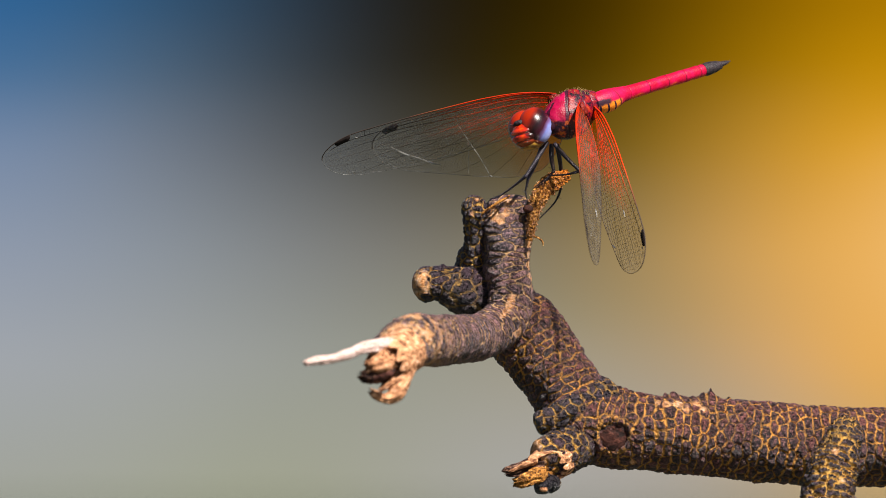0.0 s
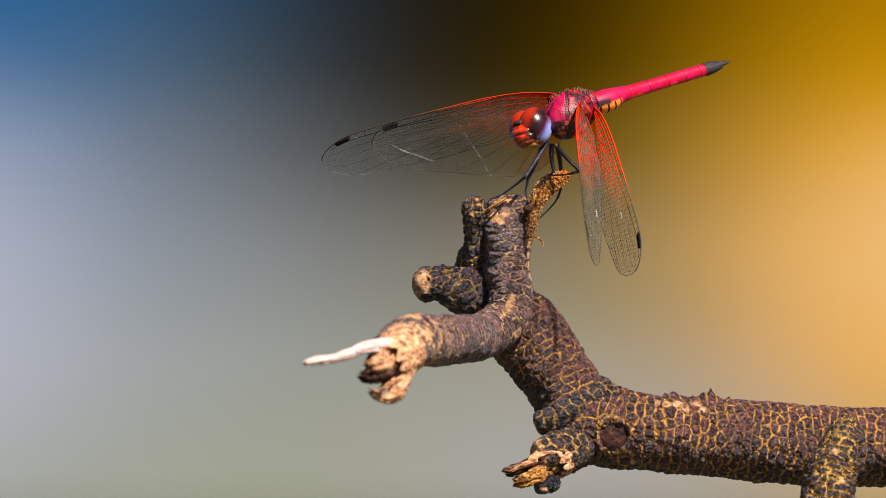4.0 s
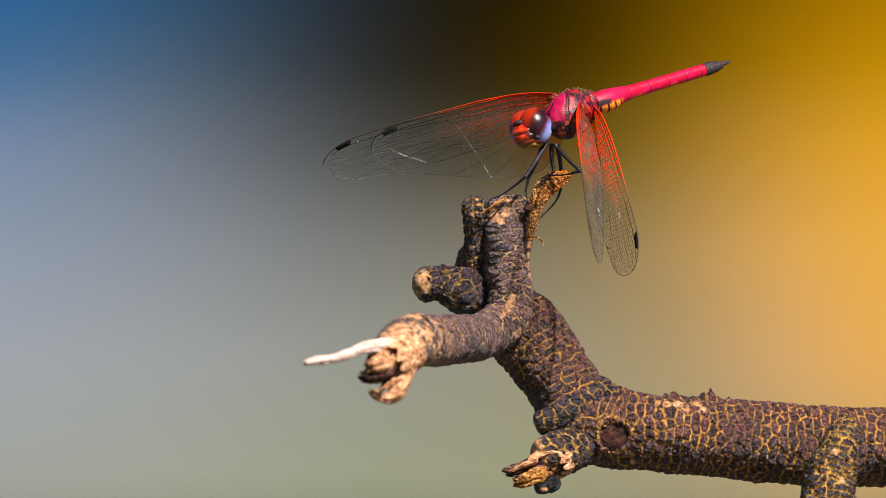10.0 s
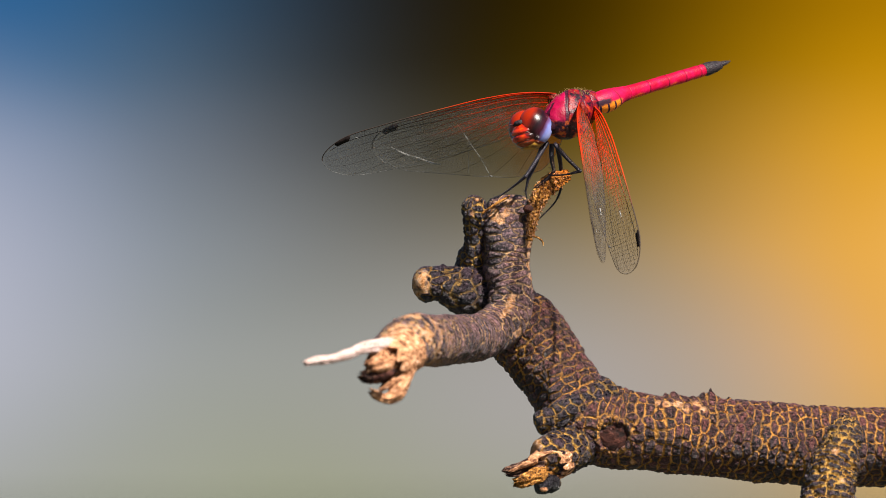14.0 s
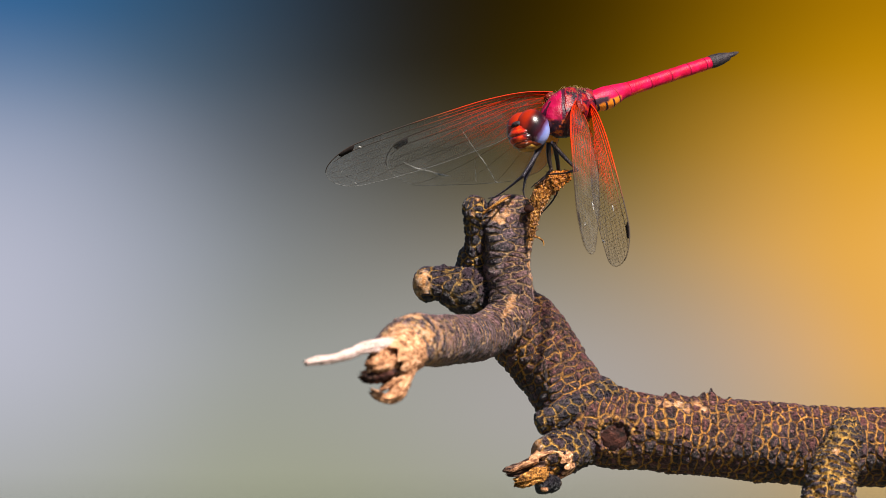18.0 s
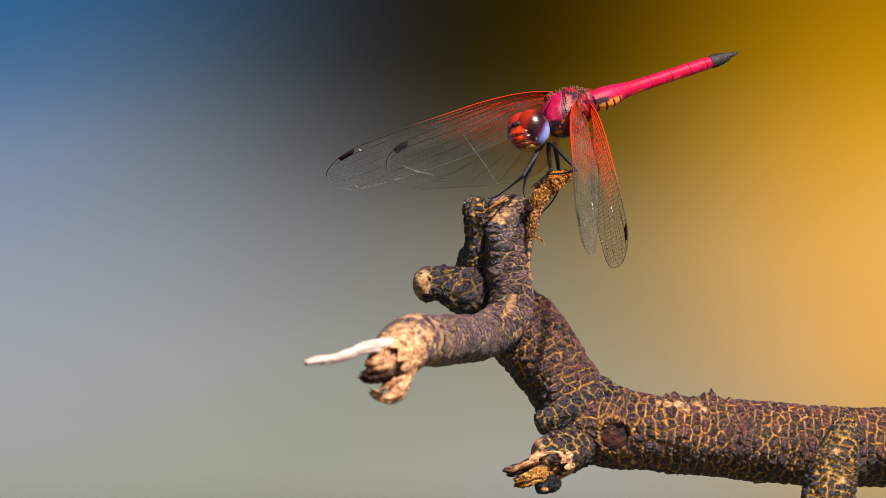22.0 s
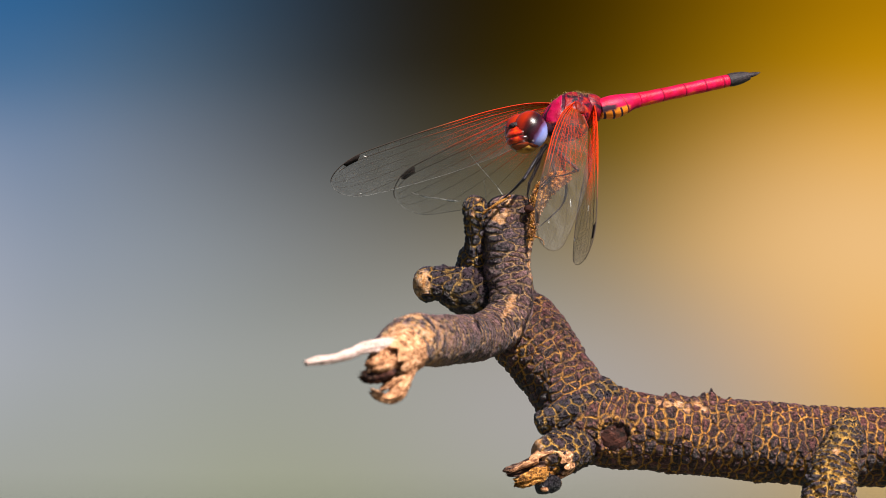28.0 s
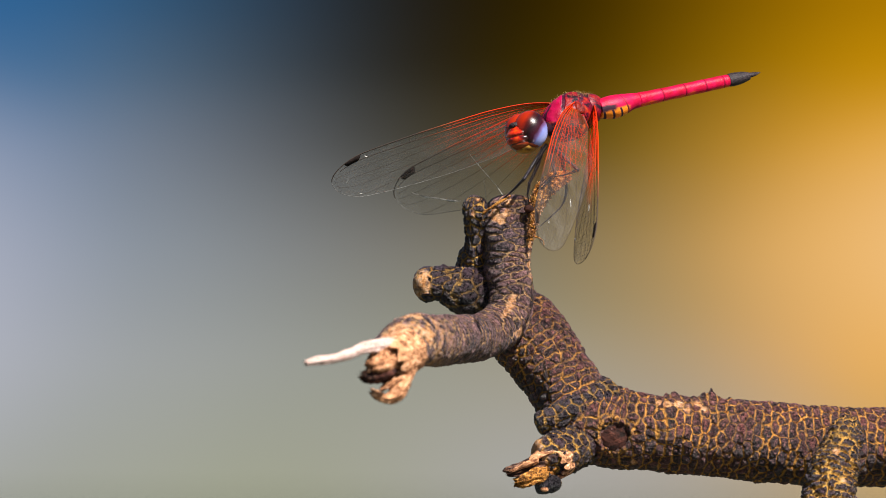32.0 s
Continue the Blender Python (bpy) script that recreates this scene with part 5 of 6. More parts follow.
    rh = [
        (0, pose(0.00279, 0.00305, 0.00090, 86.54, 3.32, 109.83)),
        (0.5, pose(0.00279, 0.00305, 0.00090, 86.54, 2.85, 109.60)),
        (1, pose(0.00279, 0.00305, 0.00090, 86.54, 2.37, 109.38)),
        (1.5, pose(0.00279, 0.00305, 0.00090, 86.56, 1.65, 109.06)),
        (2, pose(0.00279, 0.00305, 0.00090, 86.55, 2.13, 109.27)),
        (2.5, pose(0.00279, 0.00305, 0.00090, 86.55, 2.13, 109.27)),
        (3, pose(0.00279, 0.00305, 0.00090, 86.55, 2.13, 109.27)),
        (3.5, pose(0.00279, 0.00305, 0.00090, 86.55, 2.60, 109.49)),
        (5.5, pose(0.00279, 0.00305, 0.00090, 86.55, 2.60, 109.49)),
        (6, pose(0.00279, 0.00305, 0.00090, 86.55, 2.60, 109.49)),
        (6.5, pose(0.00279, 0.00305, 0.00090, 86.59, 3.48, 110.59)),
        (7, pose(0.00279, 0.00305, 0.00090, 86.66, 4.35, 111.82)),
        (7.5, pose(0.00279, 0.00305, 0.00090, 86.59, 3.72, 110.72)),
        (8, pose(0.00279, 0.00305, 0.00090, 86.54, 2.85, 109.60)),
        (8.5, pose(0.00279, 0.00305, 0.00090, 86.59, 3.72, 110.72)),
        (9, pose(0.00279, 0.00305, 0.00090, 86.59, 3.95, 110.84)),
        (9.5, pose(0.00279, 0.00305, 0.00090, 86.59, 3.72, 110.72)),
        (10, pose(0.00279, 0.00305, 0.00090, 86.59, 3.72, 110.72)),
        (10.5, pose(0.00279, 0.00305, 0.00090, 86.53, 3.56, 109.96)),
        (11, pose(0.00279, 0.00305, 0.00090, 86.53, 3.80, 110.08)),
        (11.5, pose(0.00279, 0.00305, 0.00090, 86.53, 3.80, 110.08)),
        (12, pose(0.00279, 0.00305, 0.00090, 86.53, 3.56, 109.96)),
        (12.5, pose(0.00279, 0.00305, 0.00090, 86.53, 3.56, 109.96)),
        (13, pose(0.00279, 0.00305, 0.00090, 86.53, 3.56, 109.96)),
        (13.5, pose(0.00279, 0.00305, 0.00090, 86.54, 3.32, 109.83)),
        (14, pose(0.00279, 0.00305, 0.00090, 86.54, 3.32, 109.83)),
        (14.5, pose(0.00279, 0.00305, 0.00090, 86.54, 3.32, 109.83)),
        (16.5, pose(0.00279, 0.00305, 0.00090, 92.85, 8.56, 103.37)),
        (17, pose(0.00279, 0.00305, 0.00090, 92.94, 9.10, 103.50)),
        (17.5, pose(0.00279, 0.00305, 0.00090, 93.01, 8.78, 103.86)),
        (18, pose(0.00279, 0.00305, 0.00090, 93.01, 8.78, 103.86)),
        (18.5, pose(0.00279, 0.00305, 0.00090, 93.02, 9.03, 104.00)),
        (19, pose(0.00279, 0.00305, 0.00090, 93.06, 9.50, 104.27)),
        (19.5, pose(0.00279, 0.00305, 0.00090, 93.08, 9.75, 104.42)),
        (20, pose(0.00279, 0.00305, 0.00090, 93.06, 9.50, 104.27)),
        (20.5, pose(0.00279, 0.00305, 0.00090, 93.08, 9.75, 104.42)),
        (21, pose(0.00279, 0.00305, 0.00090, 93.08, 9.75, 104.42)),
        (21.5, pose(0.00279, 0.00305, 0.00090, 93.08, 9.75, 104.42)),
        (22, pose(0.00279, 0.00305, 0.00090, 93.08, 9.75, 104.42)),
        (22.5, pose(0.00279, 0.00305, 0.00090, 93.08, 9.75, 104.42)),
        (23, pose(0.00279, 0.00305, 0.00090, 93.08, 9.75, 104.42)),
        (23.2, pose(0.00279, 0.00305, 0.00090, 92.53, 7.59, 100.56)),
        (23.3, pose(0.00278, 0.00305, 0.00085, 92.21, 7.85, 102.15)),
        (23.5, pose(0.00276, 0.00306, 0.00071, 90.72, 7.29, 105.90)),
        (24, pose(0.00275, 0.00307, 0.00065, 91.01, 7.60, 108.28)),
        (24.5, pose(0.00274, 0.00309, 0.00052, 90.33, 8.44, 112.38)),
        (25, pose(0.00274, 0.00309, 0.00052, 90.23, 8.24, 111.83)),
        (25.5, pose(0.00274, 0.00309, 0.00052, 90.15, 8.04, 111.26)),
        (27.5, pose(0.00274, 0.00309, 0.00052, 90.15, 8.04, 111.26)),
        (28, pose(0.00274, 0.00309, 0.00052, 90.20, 8.53, 111.51)),
        (28.5, pose(0.00274, 0.00309, 0.00052, 90.20, 8.53, 111.51)),
        (29, pose(0.00274, 0.00309, 0.00052, 90.20, 8.53, 111.51)),
        (29.5, pose(0.00274, 0.00309, 0.00052, 90.20, 8.53, 111.51)),
        (30, pose(0.00274, 0.00309, 0.00052, 90.20, 8.53, 111.51)),
        (30.5, pose(0.00274, 0.00309, 0.00052, 90.20, 8.53, 111.51)),
        (31, pose(0.00274, 0.00309, 0.00052, 90.20, 8.53, 111.51)),
        (31.5, pose(0.00274, 0.00309, 0.00052, 90.20, 8.53, 111.51)),
        (32, pose(0.00274, 0.00309, 0.00052, 90.20, 8.53, 111.51)),
    ]
    walk(WINGS["RH"], rh)
    lf = [
        (0, pose(-0.00020, -0.00237, 0.00141, 106.73, 30.42, -137.63)),
        (0.5, pose(-0.00020, -0.00237, 0.00141, 106.73, 30.42, -137.63)),
        (1, pose(-0.00020, -0.00237, 0.00141, 105.89, 31.31, -139.12)),
        (1.5, pose(-0.00020, -0.00237, 0.00141, 106.54, 30.98, -137.96)),
        (2, pose(-0.00020, -0.00237, 0.00141, 105.97, 31.40, -138.97)),
        (2.5, pose(-0.00020, -0.00237, 0.00141, 106.81, 30.86, -137.47)),
        (3, pose(-0.00020, -0.00237, 0.00141, 106.55, 30.80, -137.94)),
        (3.5, pose(-0.00020, -0.00237, 0.00141, 106.69, 30.83, -137.69)),
        (5.5, pose(-0.00020, -0.00237, 0.00141, 106.86, 30.32, -137.40)),
        (6, pose(-0.00020, -0.00237, 0.00141, 106.40, 30.58, -138.22)),
        (6.5, pose(-0.00020, -0.00237, 0.00141, 107.42, 29.73, -136.39)),
        (7, pose(-0.00020, -0.00237, 0.00141, 106.26, 31.10, -138.45)),
        (7.5, pose(-0.00020, -0.00237, 0.00141, 106.38, 30.76, -138.25)),
        (8, pose(-0.00020, -0.00237, 0.00141, 105.81, 31.18, -139.26)),
        (8.5, pose(-0.00020, -0.00237, 0.00141, 106.26, 31.10, -138.45)),
        (9, pose(-0.00020, -0.00237, 0.00141, 106.55, 30.80, -137.94)),
        (9.5, pose(-0.00020, -0.00237, 0.00141, 107.15, 29.85, -136.87)),
        (10, pose(-0.00020, -0.00237, 0.00141, 107.29, 29.88, -136.62)),
        (10.5, pose(-0.00020, -0.00237, 0.00141, 106.80, 30.31, -137.50)),
        (11, pose(-0.00020, -0.00237, 0.00141, 106.31, 30.56, -138.38)),
        (11.5, pose(-0.00020, -0.00237, 0.00141, 107.08, 29.83, -137.01)),
        (12, pose(-0.00020, -0.00237, 0.00141, 107.09, 29.83, -136.99)),
        (12.5, pose(-0.00020, -0.00237, 0.00141, 106.35, 30.56, -138.32)),
        (13, pose(-0.00020, -0.00237, 0.00141, 106.82, 30.31, -137.47)),
        (13.5, pose(-0.00020, -0.00237, 0.00141, 107.63, 29.97, -136.00)),
        (14, pose(-0.00020, -0.00237, 0.00141, 107.82, 29.83, -135.65)),
        (14.5, pose(-0.00020, -0.00237, 0.00141, 108.14, 30.09, -135.08)),
        (16.5, pose(-0.00021, -0.00237, 0.00140, 110.53, 26.43, -138.37)),
        (17, pose(-0.00022, -0.00237, 0.00140, 110.23, 26.66, -138.95)),
        (17.5, pose(-0.00022, -0.00237, 0.00140, 110.34, 26.57, -138.73)),
        (18, pose(-0.00022, -0.00237, 0.00140, 110.34, 26.57, -138.74)),
        (18.5, pose(-0.00022, -0.00237, 0.00140, 110.34, 26.57, -138.74)),
        (19, pose(-0.00022, -0.00237, 0.00140, 109.57, 27.18, -140.25)),
        (19.5, pose(-0.00022, -0.00237, 0.00140, 110.01, 26.83, -139.39)),
        (20, pose(-0.00022, -0.00237, 0.00140, 109.90, 26.91, -139.60)),
        (20.5, pose(-0.00022, -0.00237, 0.00140, 110.01, 26.83, -139.39)),
        (21, pose(-0.00022, -0.00237, 0.00140, 110.23, 26.66, -138.96)),
        (21.5, pose(-0.00022, -0.00237, 0.00140, 110.23, 26.66, -138.96)),
        (22, pose(-0.00022, -0.00237, 0.00140, 110.23, 26.66, -138.96)),
        (22.5, pose(-0.00022, -0.00237, 0.00140, 110.23, 26.66, -138.96)),
        (23, pose(-0.00022, -0.00237, 0.00140, 110.22, 26.66, -138.96)),
        (23.2, pose(-0.00022, -0.00237, 0.00140, 110.22, 26.66, -138.97)),
        (23.3, pose(-0.00022, -0.00235, 0.00142, 109.90, 27.22, -139.81)),
        (23.5, pose(-0.00022, -0.00227, 0.00151, 109.22, 28.31, -141.52)),
        (24, pose(-0.00022, -0.00224, 0.00154, 109.10, 28.49, -141.81)),
        (24.5, pose(-0.00024, -0.00218, 0.00162, 112.90, 29.63, -147.41)),
        (25, pose(-0.00024, -0.00218, 0.00162, 112.90, 29.63, -147.41)),
        (25.5, pose(-0.00024, -0.00218, 0.00162, 112.90, 29.63, -147.41)),
        (27.5, pose(-0.00024, -0.00218, 0.00162, 112.90, 29.63, -147.41)),
        (28, pose(-0.00024, -0.00218, 0.00162, 112.90, 29.63, -147.41)),
        (28.5, pose(-0.00024, -0.00218, 0.00162, 112.90, 29.63, -147.41)),
        (29, pose(-0.00024, -0.00218, 0.00162, 112.90, 29.63, -147.41)),
        (29.5, pose(-0.00024, -0.00218, 0.00162, 112.90, 29.63, -147.41)),
        (30, pose(-0.00024, -0.00218, 0.00162, 112.90, 29.63, -147.41)),
        (30.5, pose(-0.00024, -0.00218, 0.00162, 112.90, 29.63, -147.41)),
        (31, pose(-0.00024, -0.00218, 0.00162, 112.90, 29.63, -147.41)),
        (31.5, pose(-0.00024, -0.00218, 0.00162, 112.90, 29.63, -147.41)),
        (32, pose(-0.00024, -0.00218, 0.00162, 112.90, 29.63, -147.41)),
    ]
    walk(WINGS["LF"], lf)
    lh = [
        (0, pose(0.00237, -0.00217, 0.00049, 74.39, 40.28, -121.36)),
        (0.5, pose(0.00237, -0.00217, 0.00049, 73.06, 41.13, -123.39)),
        (1, pose(0.00237, -0.00217, 0.00049, 73.76, 40.87, -122.34)),
        (1.5, pose(0.00237, -0.00217, 0.00049, 74.88, 40.39, -120.62)),
        (2, pose(0.00237, -0.00217, 0.00049, 74.69, 40.71, -120.94)),
        (2.5, pose(0.00237, -0.00217, 0.00049, 73.96, 40.55, -122.03)),
        (3, pose(0.00237, -0.00217, 0.00049, 73.76, 40.87, -122.34)),
        (3.5, pose(0.00237, -0.00217, 0.00049, 73.30, 41.18, -123.04)),
        (5.5, pose(0.00237, -0.00217, 0.00049, 73.50, 40.83, -122.73)),
        (6, pose(0.00237, -0.00217, 0.00049, 72.77, 40.67, -123.80)),
        (6.5, pose(0.00237, -0.00217, 0.00049, 72.81, 41.08, -123.77)),
        (7, pose(0.00237, -0.00217, 0.00049, 72.81, 41.08, -123.77)),
        (7.5, pose(0.00237, -0.00217, 0.00049, 72.59, 41.41, -124.10)),
        (8, pose(0.00237, -0.00217, 0.00049, 72.81, 41.08, -123.77)),
        (8.5, pose(0.00237, -0.00217, 0.00049, 72.57, 41.02, -124.12)),
        (9, pose(0.00237, -0.00217, 0.00049, 72.10, 41.31, -124.83)),
        (9.5, pose(0.00237, -0.00217, 0.00049, 72.33, 40.97, -124.48)),
        (10, pose(0.00237, -0.00217, 0.00049, 72.57, 41.02, -124.12)),
        (10.5, pose(0.00237, -0.00217, 0.00049, 72.33, 40.97, -124.48)),
        (11, pose(0.00237, -0.00217, 0.00049, 72.12, 41.69, -124.80)),
        (11.5, pose(0.00237, -0.00217, 0.00049, 72.36, 41.35, -124.45)),
        (12, pose(0.00237, -0.00217, 0.00049, 72.36, 41.35, -124.45)),
        (12.5, pose(0.00237, -0.00217, 0.00049, 72.10, 41.31, -124.83)),
        (13, pose(0.00237, -0.00217, 0.00049, 72.36, 41.35, -124.45)),
        (13.5, pose(0.00237, -0.00217, 0.00049, 73.06, 41.13, -123.39)),
        (14, pose(0.00237, -0.00217, 0.00049, 72.99, 40.35, -123.46)),
        (14.5, pose(0.00237, -0.00217, 0.00049, 73.50, 40.83, -122.73)),
        (16.5, pose(0.00236, -0.00217, 0.00049, 74.15, 35.75, -125.96)),
        (17, pose(0.00236, -0.00217, 0.00049, 73.72, 36.31, -127.21)),
        (17.5, pose(0.00236, -0.00217, 0.00049, 74.14, 36.75, -126.54)),
        (18, pose(0.00236, -0.00217, 0.00049, 73.94, 36.70, -126.86)),
        (18.5, pose(0.00236, -0.00217, 0.00049, 73.72, 37.00, -127.22)),
        (19, pose(0.00236, -0.00217, 0.00049, 73.12, 37.23, -128.22)),
        (19.5, pose(0.00236, -0.00217, 0.00049, 73.12, 37.23, -128.22)),
        (20, pose(0.00236, -0.00217, 0.00049, 73.33, 37.28, -127.87)),
        (20.5, pose(0.00236, -0.00217, 0.00049, 73.33, 37.28, -127.87)),
        (21, pose(0.00236, -0.00217, 0.00049, 73.53, 37.33, -127.55)),
        (21.5, pose(0.00236, -0.00217, 0.00049, 73.53, 37.33, -127.55)),
        (22, pose(0.00236, -0.00217, 0.00049, 73.53, 37.33, -127.55)),
        (22.5, pose(0.00236, -0.00217, 0.00049, 73.33, 37.28, -127.87)),
        (23, pose(0.00236, -0.00217, 0.00049, 73.33, 37.28, -127.87)),
        (23.2, pose(0.00236, -0.00217, 0.00049, 72.59, 39.14, -129.09)),
        (23.3, pose(0.00238, -0.00218, 0.00052, 70.87, 39.49, -130.16)),
        (23.5, pose(0.00244, -0.00222, 0.00060, 69.32, 40.08, -132.17)),
        (24, pose(0.00246, -0.00223, 0.00063, 69.32, 40.08, -132.17)),
        (24.5, pose(0.00251, -0.00227, 0.00070, 59.22, 40.32, -137.04)),
        (25, pose(0.00251, -0.00227, 0.00070, 58.73, 40.56, -137.80)),
        (25.5, pose(0.00251, -0.00227, 0.00070, 59.00, 40.27, -137.36)),
        (27.5, pose(0.00251, -0.00227, 0.00070, 58.94, 40.62, -137.47)),
        (28, pose(0.00251, -0.00227, 0.00070, 58.73, 40.56, -137.80)),
        (28.5, pose(0.00251, -0.00227, 0.00070, 58.73, 40.56, -137.80)),
        (29, pose(0.00251, -0.00227, 0.00070, 58.73, 40.56, -137.80)),
        (29.5, pose(0.00251, -0.00227, 0.00070, 59.00, 40.27, -137.36)),
        (30, pose(0.00251, -0.00227, 0.00070, 58.73, 40.56, -137.80)),
        (30.5, pose(0.00251, -0.00227, 0.00070, 59.00, 40.27, -137.36)),
        (31, pose(0.00251, -0.00227, 0.00070, 58.73, 40.56, -137.80)),
        (31.5, pose(0.00251, -0.00227, 0.00070, 58.73, 40.56, -137.80)),
        (32, pose(0.00251, -0.00227, 0.00070, 59.00, 40.27, -137.36)),
    ]
    walk(WINGS["LH"], lh)
    grey = [
        (0, pose(0.2570, 11.85, 0.0064)),
        (1, pose(0.2570, 11.85, 0.3294)),
        (2, pose(0.2570, 11.85, 0.1679)),
        (3, pose(0.2570, 11.85, 0.0872)),
        (4.5, pose(0.2570, 11.85, 0.0064)),
        (5.5, pose(0.2570, 11.85, 0.0064)),
        (6, pose(0.2570, 11.85, -0.0743)),
        (7, pose(0.2570, 11.85, 0.0064)),
        (8, pose(0.2570, 11.85, 0.2083)),
        (9, pose(0.2570, 11.85, -0.3165)),
        (10, pose(0.2570, 11.85, -0.3165)),
        (11, pose(0.2570, 11.85, 0.2000)),
        (12, pose(0.2570, 11.85, -0.1954)),
        (13, pose(0.2570, 11.85, -0.3165)),
        (14, pose(0.2570, 11.85, 0.2000)),
        (14.5, pose(0.2570, 11.85, 0.0064)),
        (16.5, pose(0.2570, 11.85, 0.1679)),
        (17, pose(0.2570, 11.85, 0.1679)),
        (18, pose(0.2570, 11.85, 0.1900)),
        (19, pose(0.2570, 11.85, 0.1679)),
        (20, pose(0.2570, 11.85, 0.2890)),
        (21, pose(0.2570, 11.85, 0.1679)),
        (22, pose(0.2570, 11.85, -0.0743)),
        (23, pose(0.2570, 11.85, -0.0743)),
        (24, pose(0.2570, 11.85, -0.2300)),
        (25, pose(0.2570, 11.85, -0.2358)),
        (25.5, pose(0.2570, 11.85, 0.0064)),
        (26.5, pose(0.2570, 11.85, 0.0872)),
        (27.5, pose(0.2570, 11.85, 0.1679)),
        (28, pose(0.2570, 11.85, 0.1679)),
        (29, pose(0.2570, 11.85, 0.2890)),
        (30, pose(0.2570, 11.85, 0.0500)),
        (31, pose(0.2570, 11.85, 0.2487)),
        (32, pose(0.2570, 11.85, 0.0064)),
    ]
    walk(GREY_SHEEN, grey)
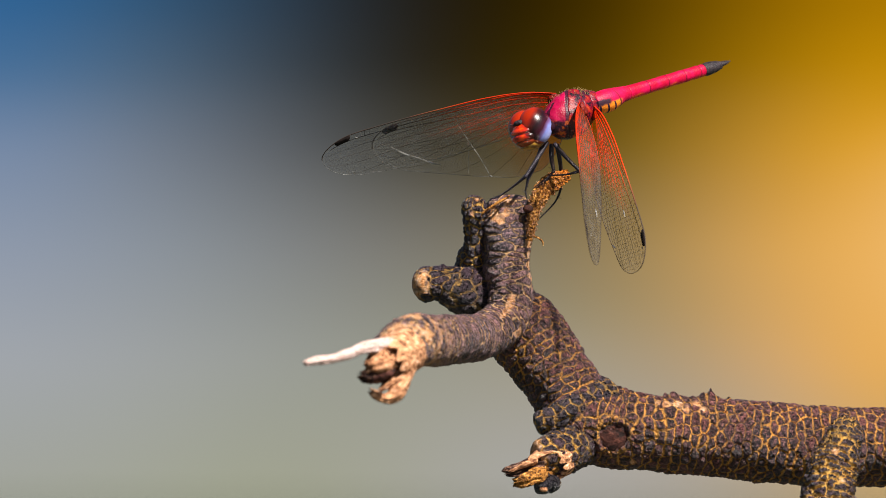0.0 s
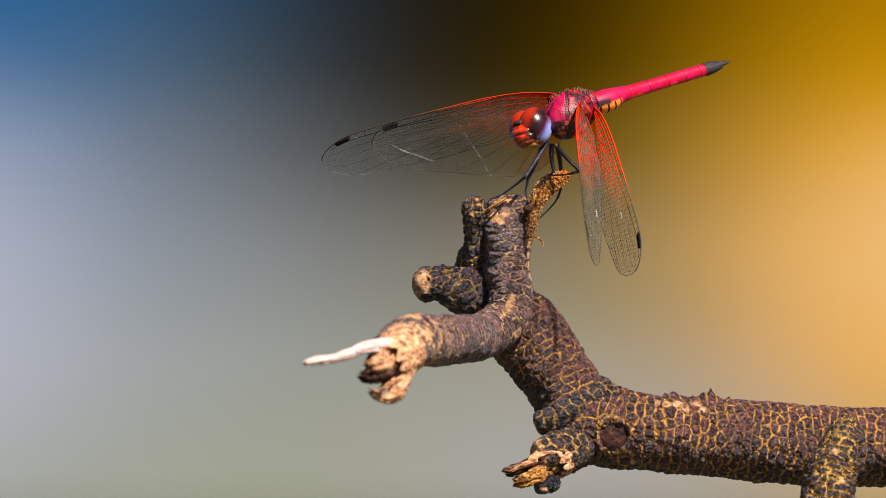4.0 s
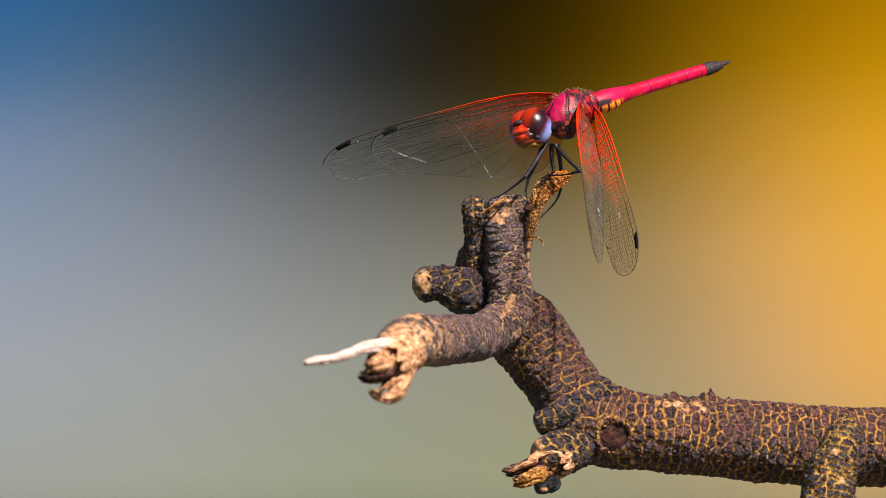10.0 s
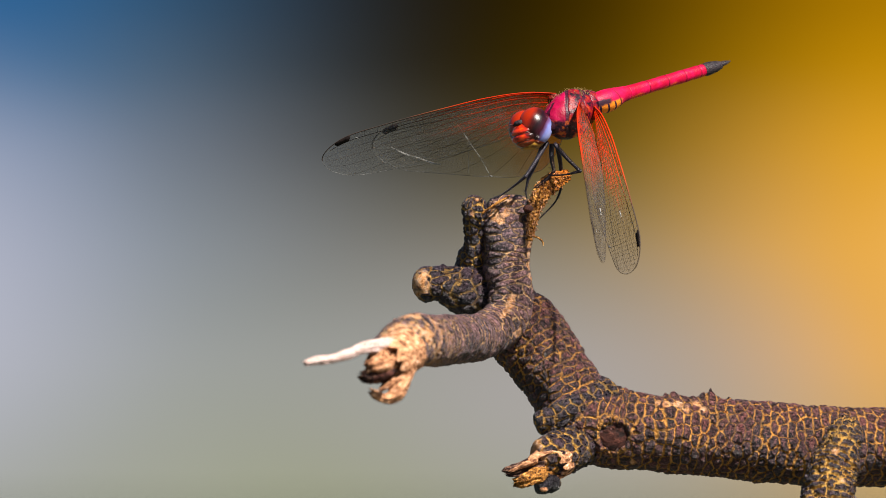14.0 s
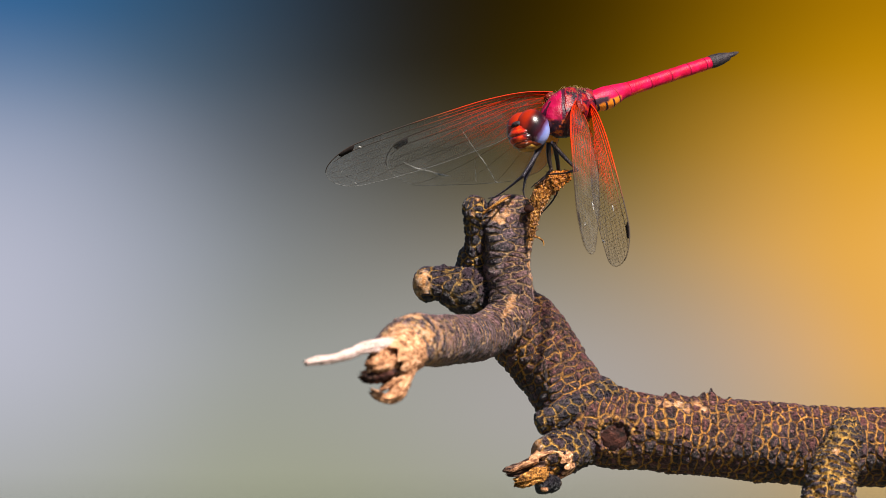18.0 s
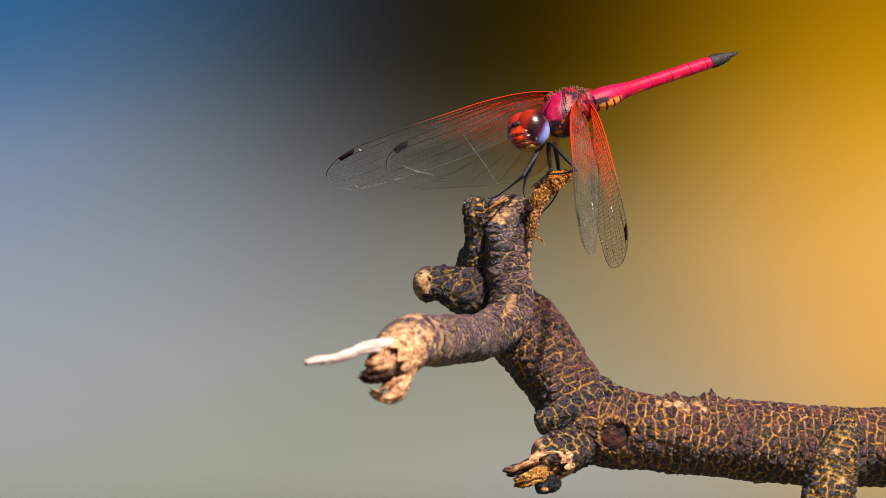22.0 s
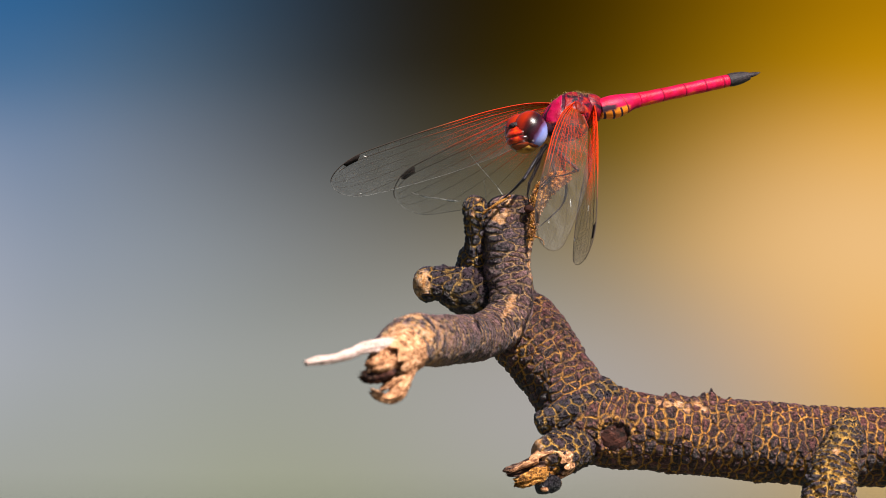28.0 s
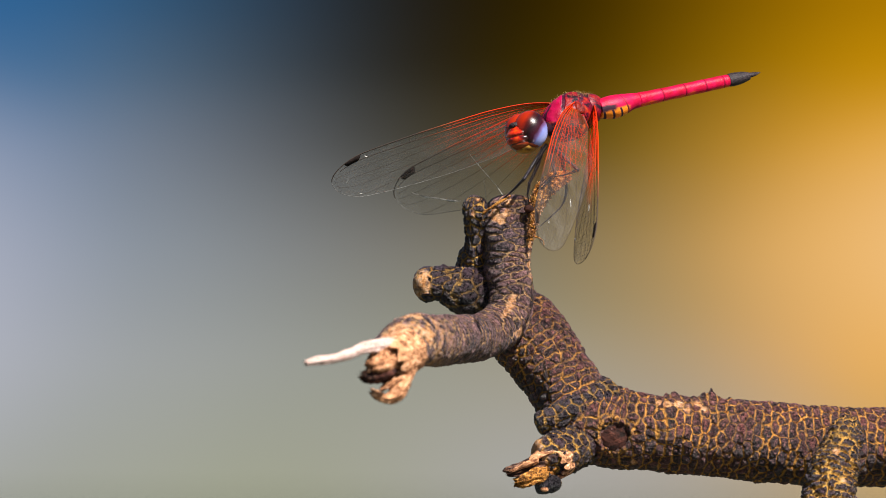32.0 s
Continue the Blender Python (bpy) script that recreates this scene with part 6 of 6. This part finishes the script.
    cool = [
        (0, pose(-1.6205, 11.9, 0.42)),
        (0.5, pose(-1.3291, 11.9, 0.42)),
        (1, pose(-1.2563, 11.9, 0.42)),
        (1.5, pose(-1.1835, 11.9, 0.42)),
        (2, pose(-0.9000, 11.9, 0.42)),
        (2.5, pose(-1.5476, 11.9, 0.42)),
        (3, pose(-0.9300, 11.9, 0.42)),
        (3.5, pose(-0.9650, 11.9, 0.42)),
        (4.5, pose(-1.4020, 11.9, 0.42)),
        (5.5, pose(-1.4020, 11.9, 0.42)),
        (6, pose(-1.1200, 11.9, 0.42)),
        (6.5, pose(-1.4748, 11.9, 0.42)),
        (7, pose(-0.8922, 11.9, 0.42)),
        (7.5, pose(-1.2563, 11.9, 0.42)),
        (8, pose(-0.9300, 11.9, 0.42)),
        (8.5, pose(-1.3291, 11.9, 0.42)),
        (9, pose(-1.0000, 11.9, 0.42)),
        (9.5, pose(-0.9650, 11.9, 0.42)),
        (10, pose(-1.5476, 11.9, 0.42)),
        (10.5, pose(-1.5476, 11.9, 0.42)),
        (11, pose(-1.3291, 11.9, 0.42)),
        (11.5, pose(-1.4020, 11.9, 0.42)),
        (12, pose(-1.2563, 11.9, 0.42)),
        (12.5, pose(-1.2563, 11.9, 0.42)),
        (13, pose(-1.5112, 11.9, 0.42)),
        (13.5, pose(-1.0378, 11.9, 0.42)),
        (14, pose(-1.1835, 11.9, 0.42)),
        (14.5, pose(-1.1835, 11.9, 0.42)),
        (15.5, pose(-1.4020, 11.9, 0.42)),
        (16.5, pose(-1.0014, 11.9, 0.42)),
        (17, pose(-1.0500, 11.9, 0.42)),
        (17.5, pose(-1.3291, 11.9, 0.42)),
        (18, pose(-1.0000, 11.9, 0.42)),
        (18.5, pose(-1.1835, 11.9, 0.42)),
        (19, pose(-0.9286, 11.9, 0.42)),
        (19.5, pose(-1.0378, 11.9, 0.42)),
        (20, pose(-1.4020, 11.9, 0.42)),
        (20.5, pose(-1.1107, 11.9, 0.42)),
        (21, pose(-1.5476, 11.9, 0.42)),
        (21.5, pose(-1.5476, 11.9, 0.42)),
        (22, pose(-1.6205, 11.9, 0.42)),
        (22.5, pose(-1.2563, 11.9, 0.42)),
        (23, pose(-1.0014, 11.9, 0.42)),
        (23.5, pose(-1.2563, 11.9, 0.42)),
        (24, pose(-1.4020, 11.9, 0.42)),
        (24.5, pose(-1.2563, 11.9, 0.42)),
        (25, pose(-1.2563, 11.9, 0.42)),
        (25.5, pose(-1.4748, 11.9, 0.42)),
        (26.5, pose(-1.2563, 11.9, 0.42)),
        (27.5, pose(-1.3291, 11.9, 0.42)),
        (28, pose(-1.4384, 11.9, 0.42)),
        (28.5, pose(-1.4748, 11.9, 0.42)),
        (29, pose(-1.2927, 11.9, 0.42)),
        (29.5, pose(-1.4020, 11.9, 0.42)),
        (30, pose(-1.1835, 11.9, 0.42)),
        (30.5, pose(-1.2563, 11.9, 0.42)),
        (31, pose(-1.2563, 11.9, 0.42)),
        (31.5, pose(-1.3291, 11.9, 0.42)),
        (32, pose(-1.2927, 11.9, 0.42)),
    ]
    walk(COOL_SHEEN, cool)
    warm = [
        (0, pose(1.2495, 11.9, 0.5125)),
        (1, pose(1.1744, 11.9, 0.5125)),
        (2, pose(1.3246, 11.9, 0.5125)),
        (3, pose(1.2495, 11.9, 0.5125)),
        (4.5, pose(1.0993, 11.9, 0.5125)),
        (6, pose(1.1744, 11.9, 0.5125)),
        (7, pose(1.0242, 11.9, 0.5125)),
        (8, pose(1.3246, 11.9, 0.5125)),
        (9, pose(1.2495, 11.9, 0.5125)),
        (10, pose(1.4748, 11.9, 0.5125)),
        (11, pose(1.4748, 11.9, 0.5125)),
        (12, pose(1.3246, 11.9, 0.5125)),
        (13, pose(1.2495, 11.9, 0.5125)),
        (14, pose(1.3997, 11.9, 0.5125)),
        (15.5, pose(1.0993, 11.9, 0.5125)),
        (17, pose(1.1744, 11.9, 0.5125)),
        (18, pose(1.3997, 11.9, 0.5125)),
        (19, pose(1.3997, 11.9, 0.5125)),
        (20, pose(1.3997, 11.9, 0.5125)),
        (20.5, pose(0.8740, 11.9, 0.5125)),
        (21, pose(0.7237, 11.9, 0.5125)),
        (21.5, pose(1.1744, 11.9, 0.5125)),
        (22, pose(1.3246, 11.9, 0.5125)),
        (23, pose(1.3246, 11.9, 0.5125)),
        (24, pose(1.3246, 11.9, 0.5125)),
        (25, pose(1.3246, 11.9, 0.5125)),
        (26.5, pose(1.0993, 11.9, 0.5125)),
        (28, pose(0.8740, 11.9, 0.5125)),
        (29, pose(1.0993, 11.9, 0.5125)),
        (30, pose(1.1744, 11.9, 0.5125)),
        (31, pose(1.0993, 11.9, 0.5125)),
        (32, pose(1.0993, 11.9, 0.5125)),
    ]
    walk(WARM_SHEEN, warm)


motions()
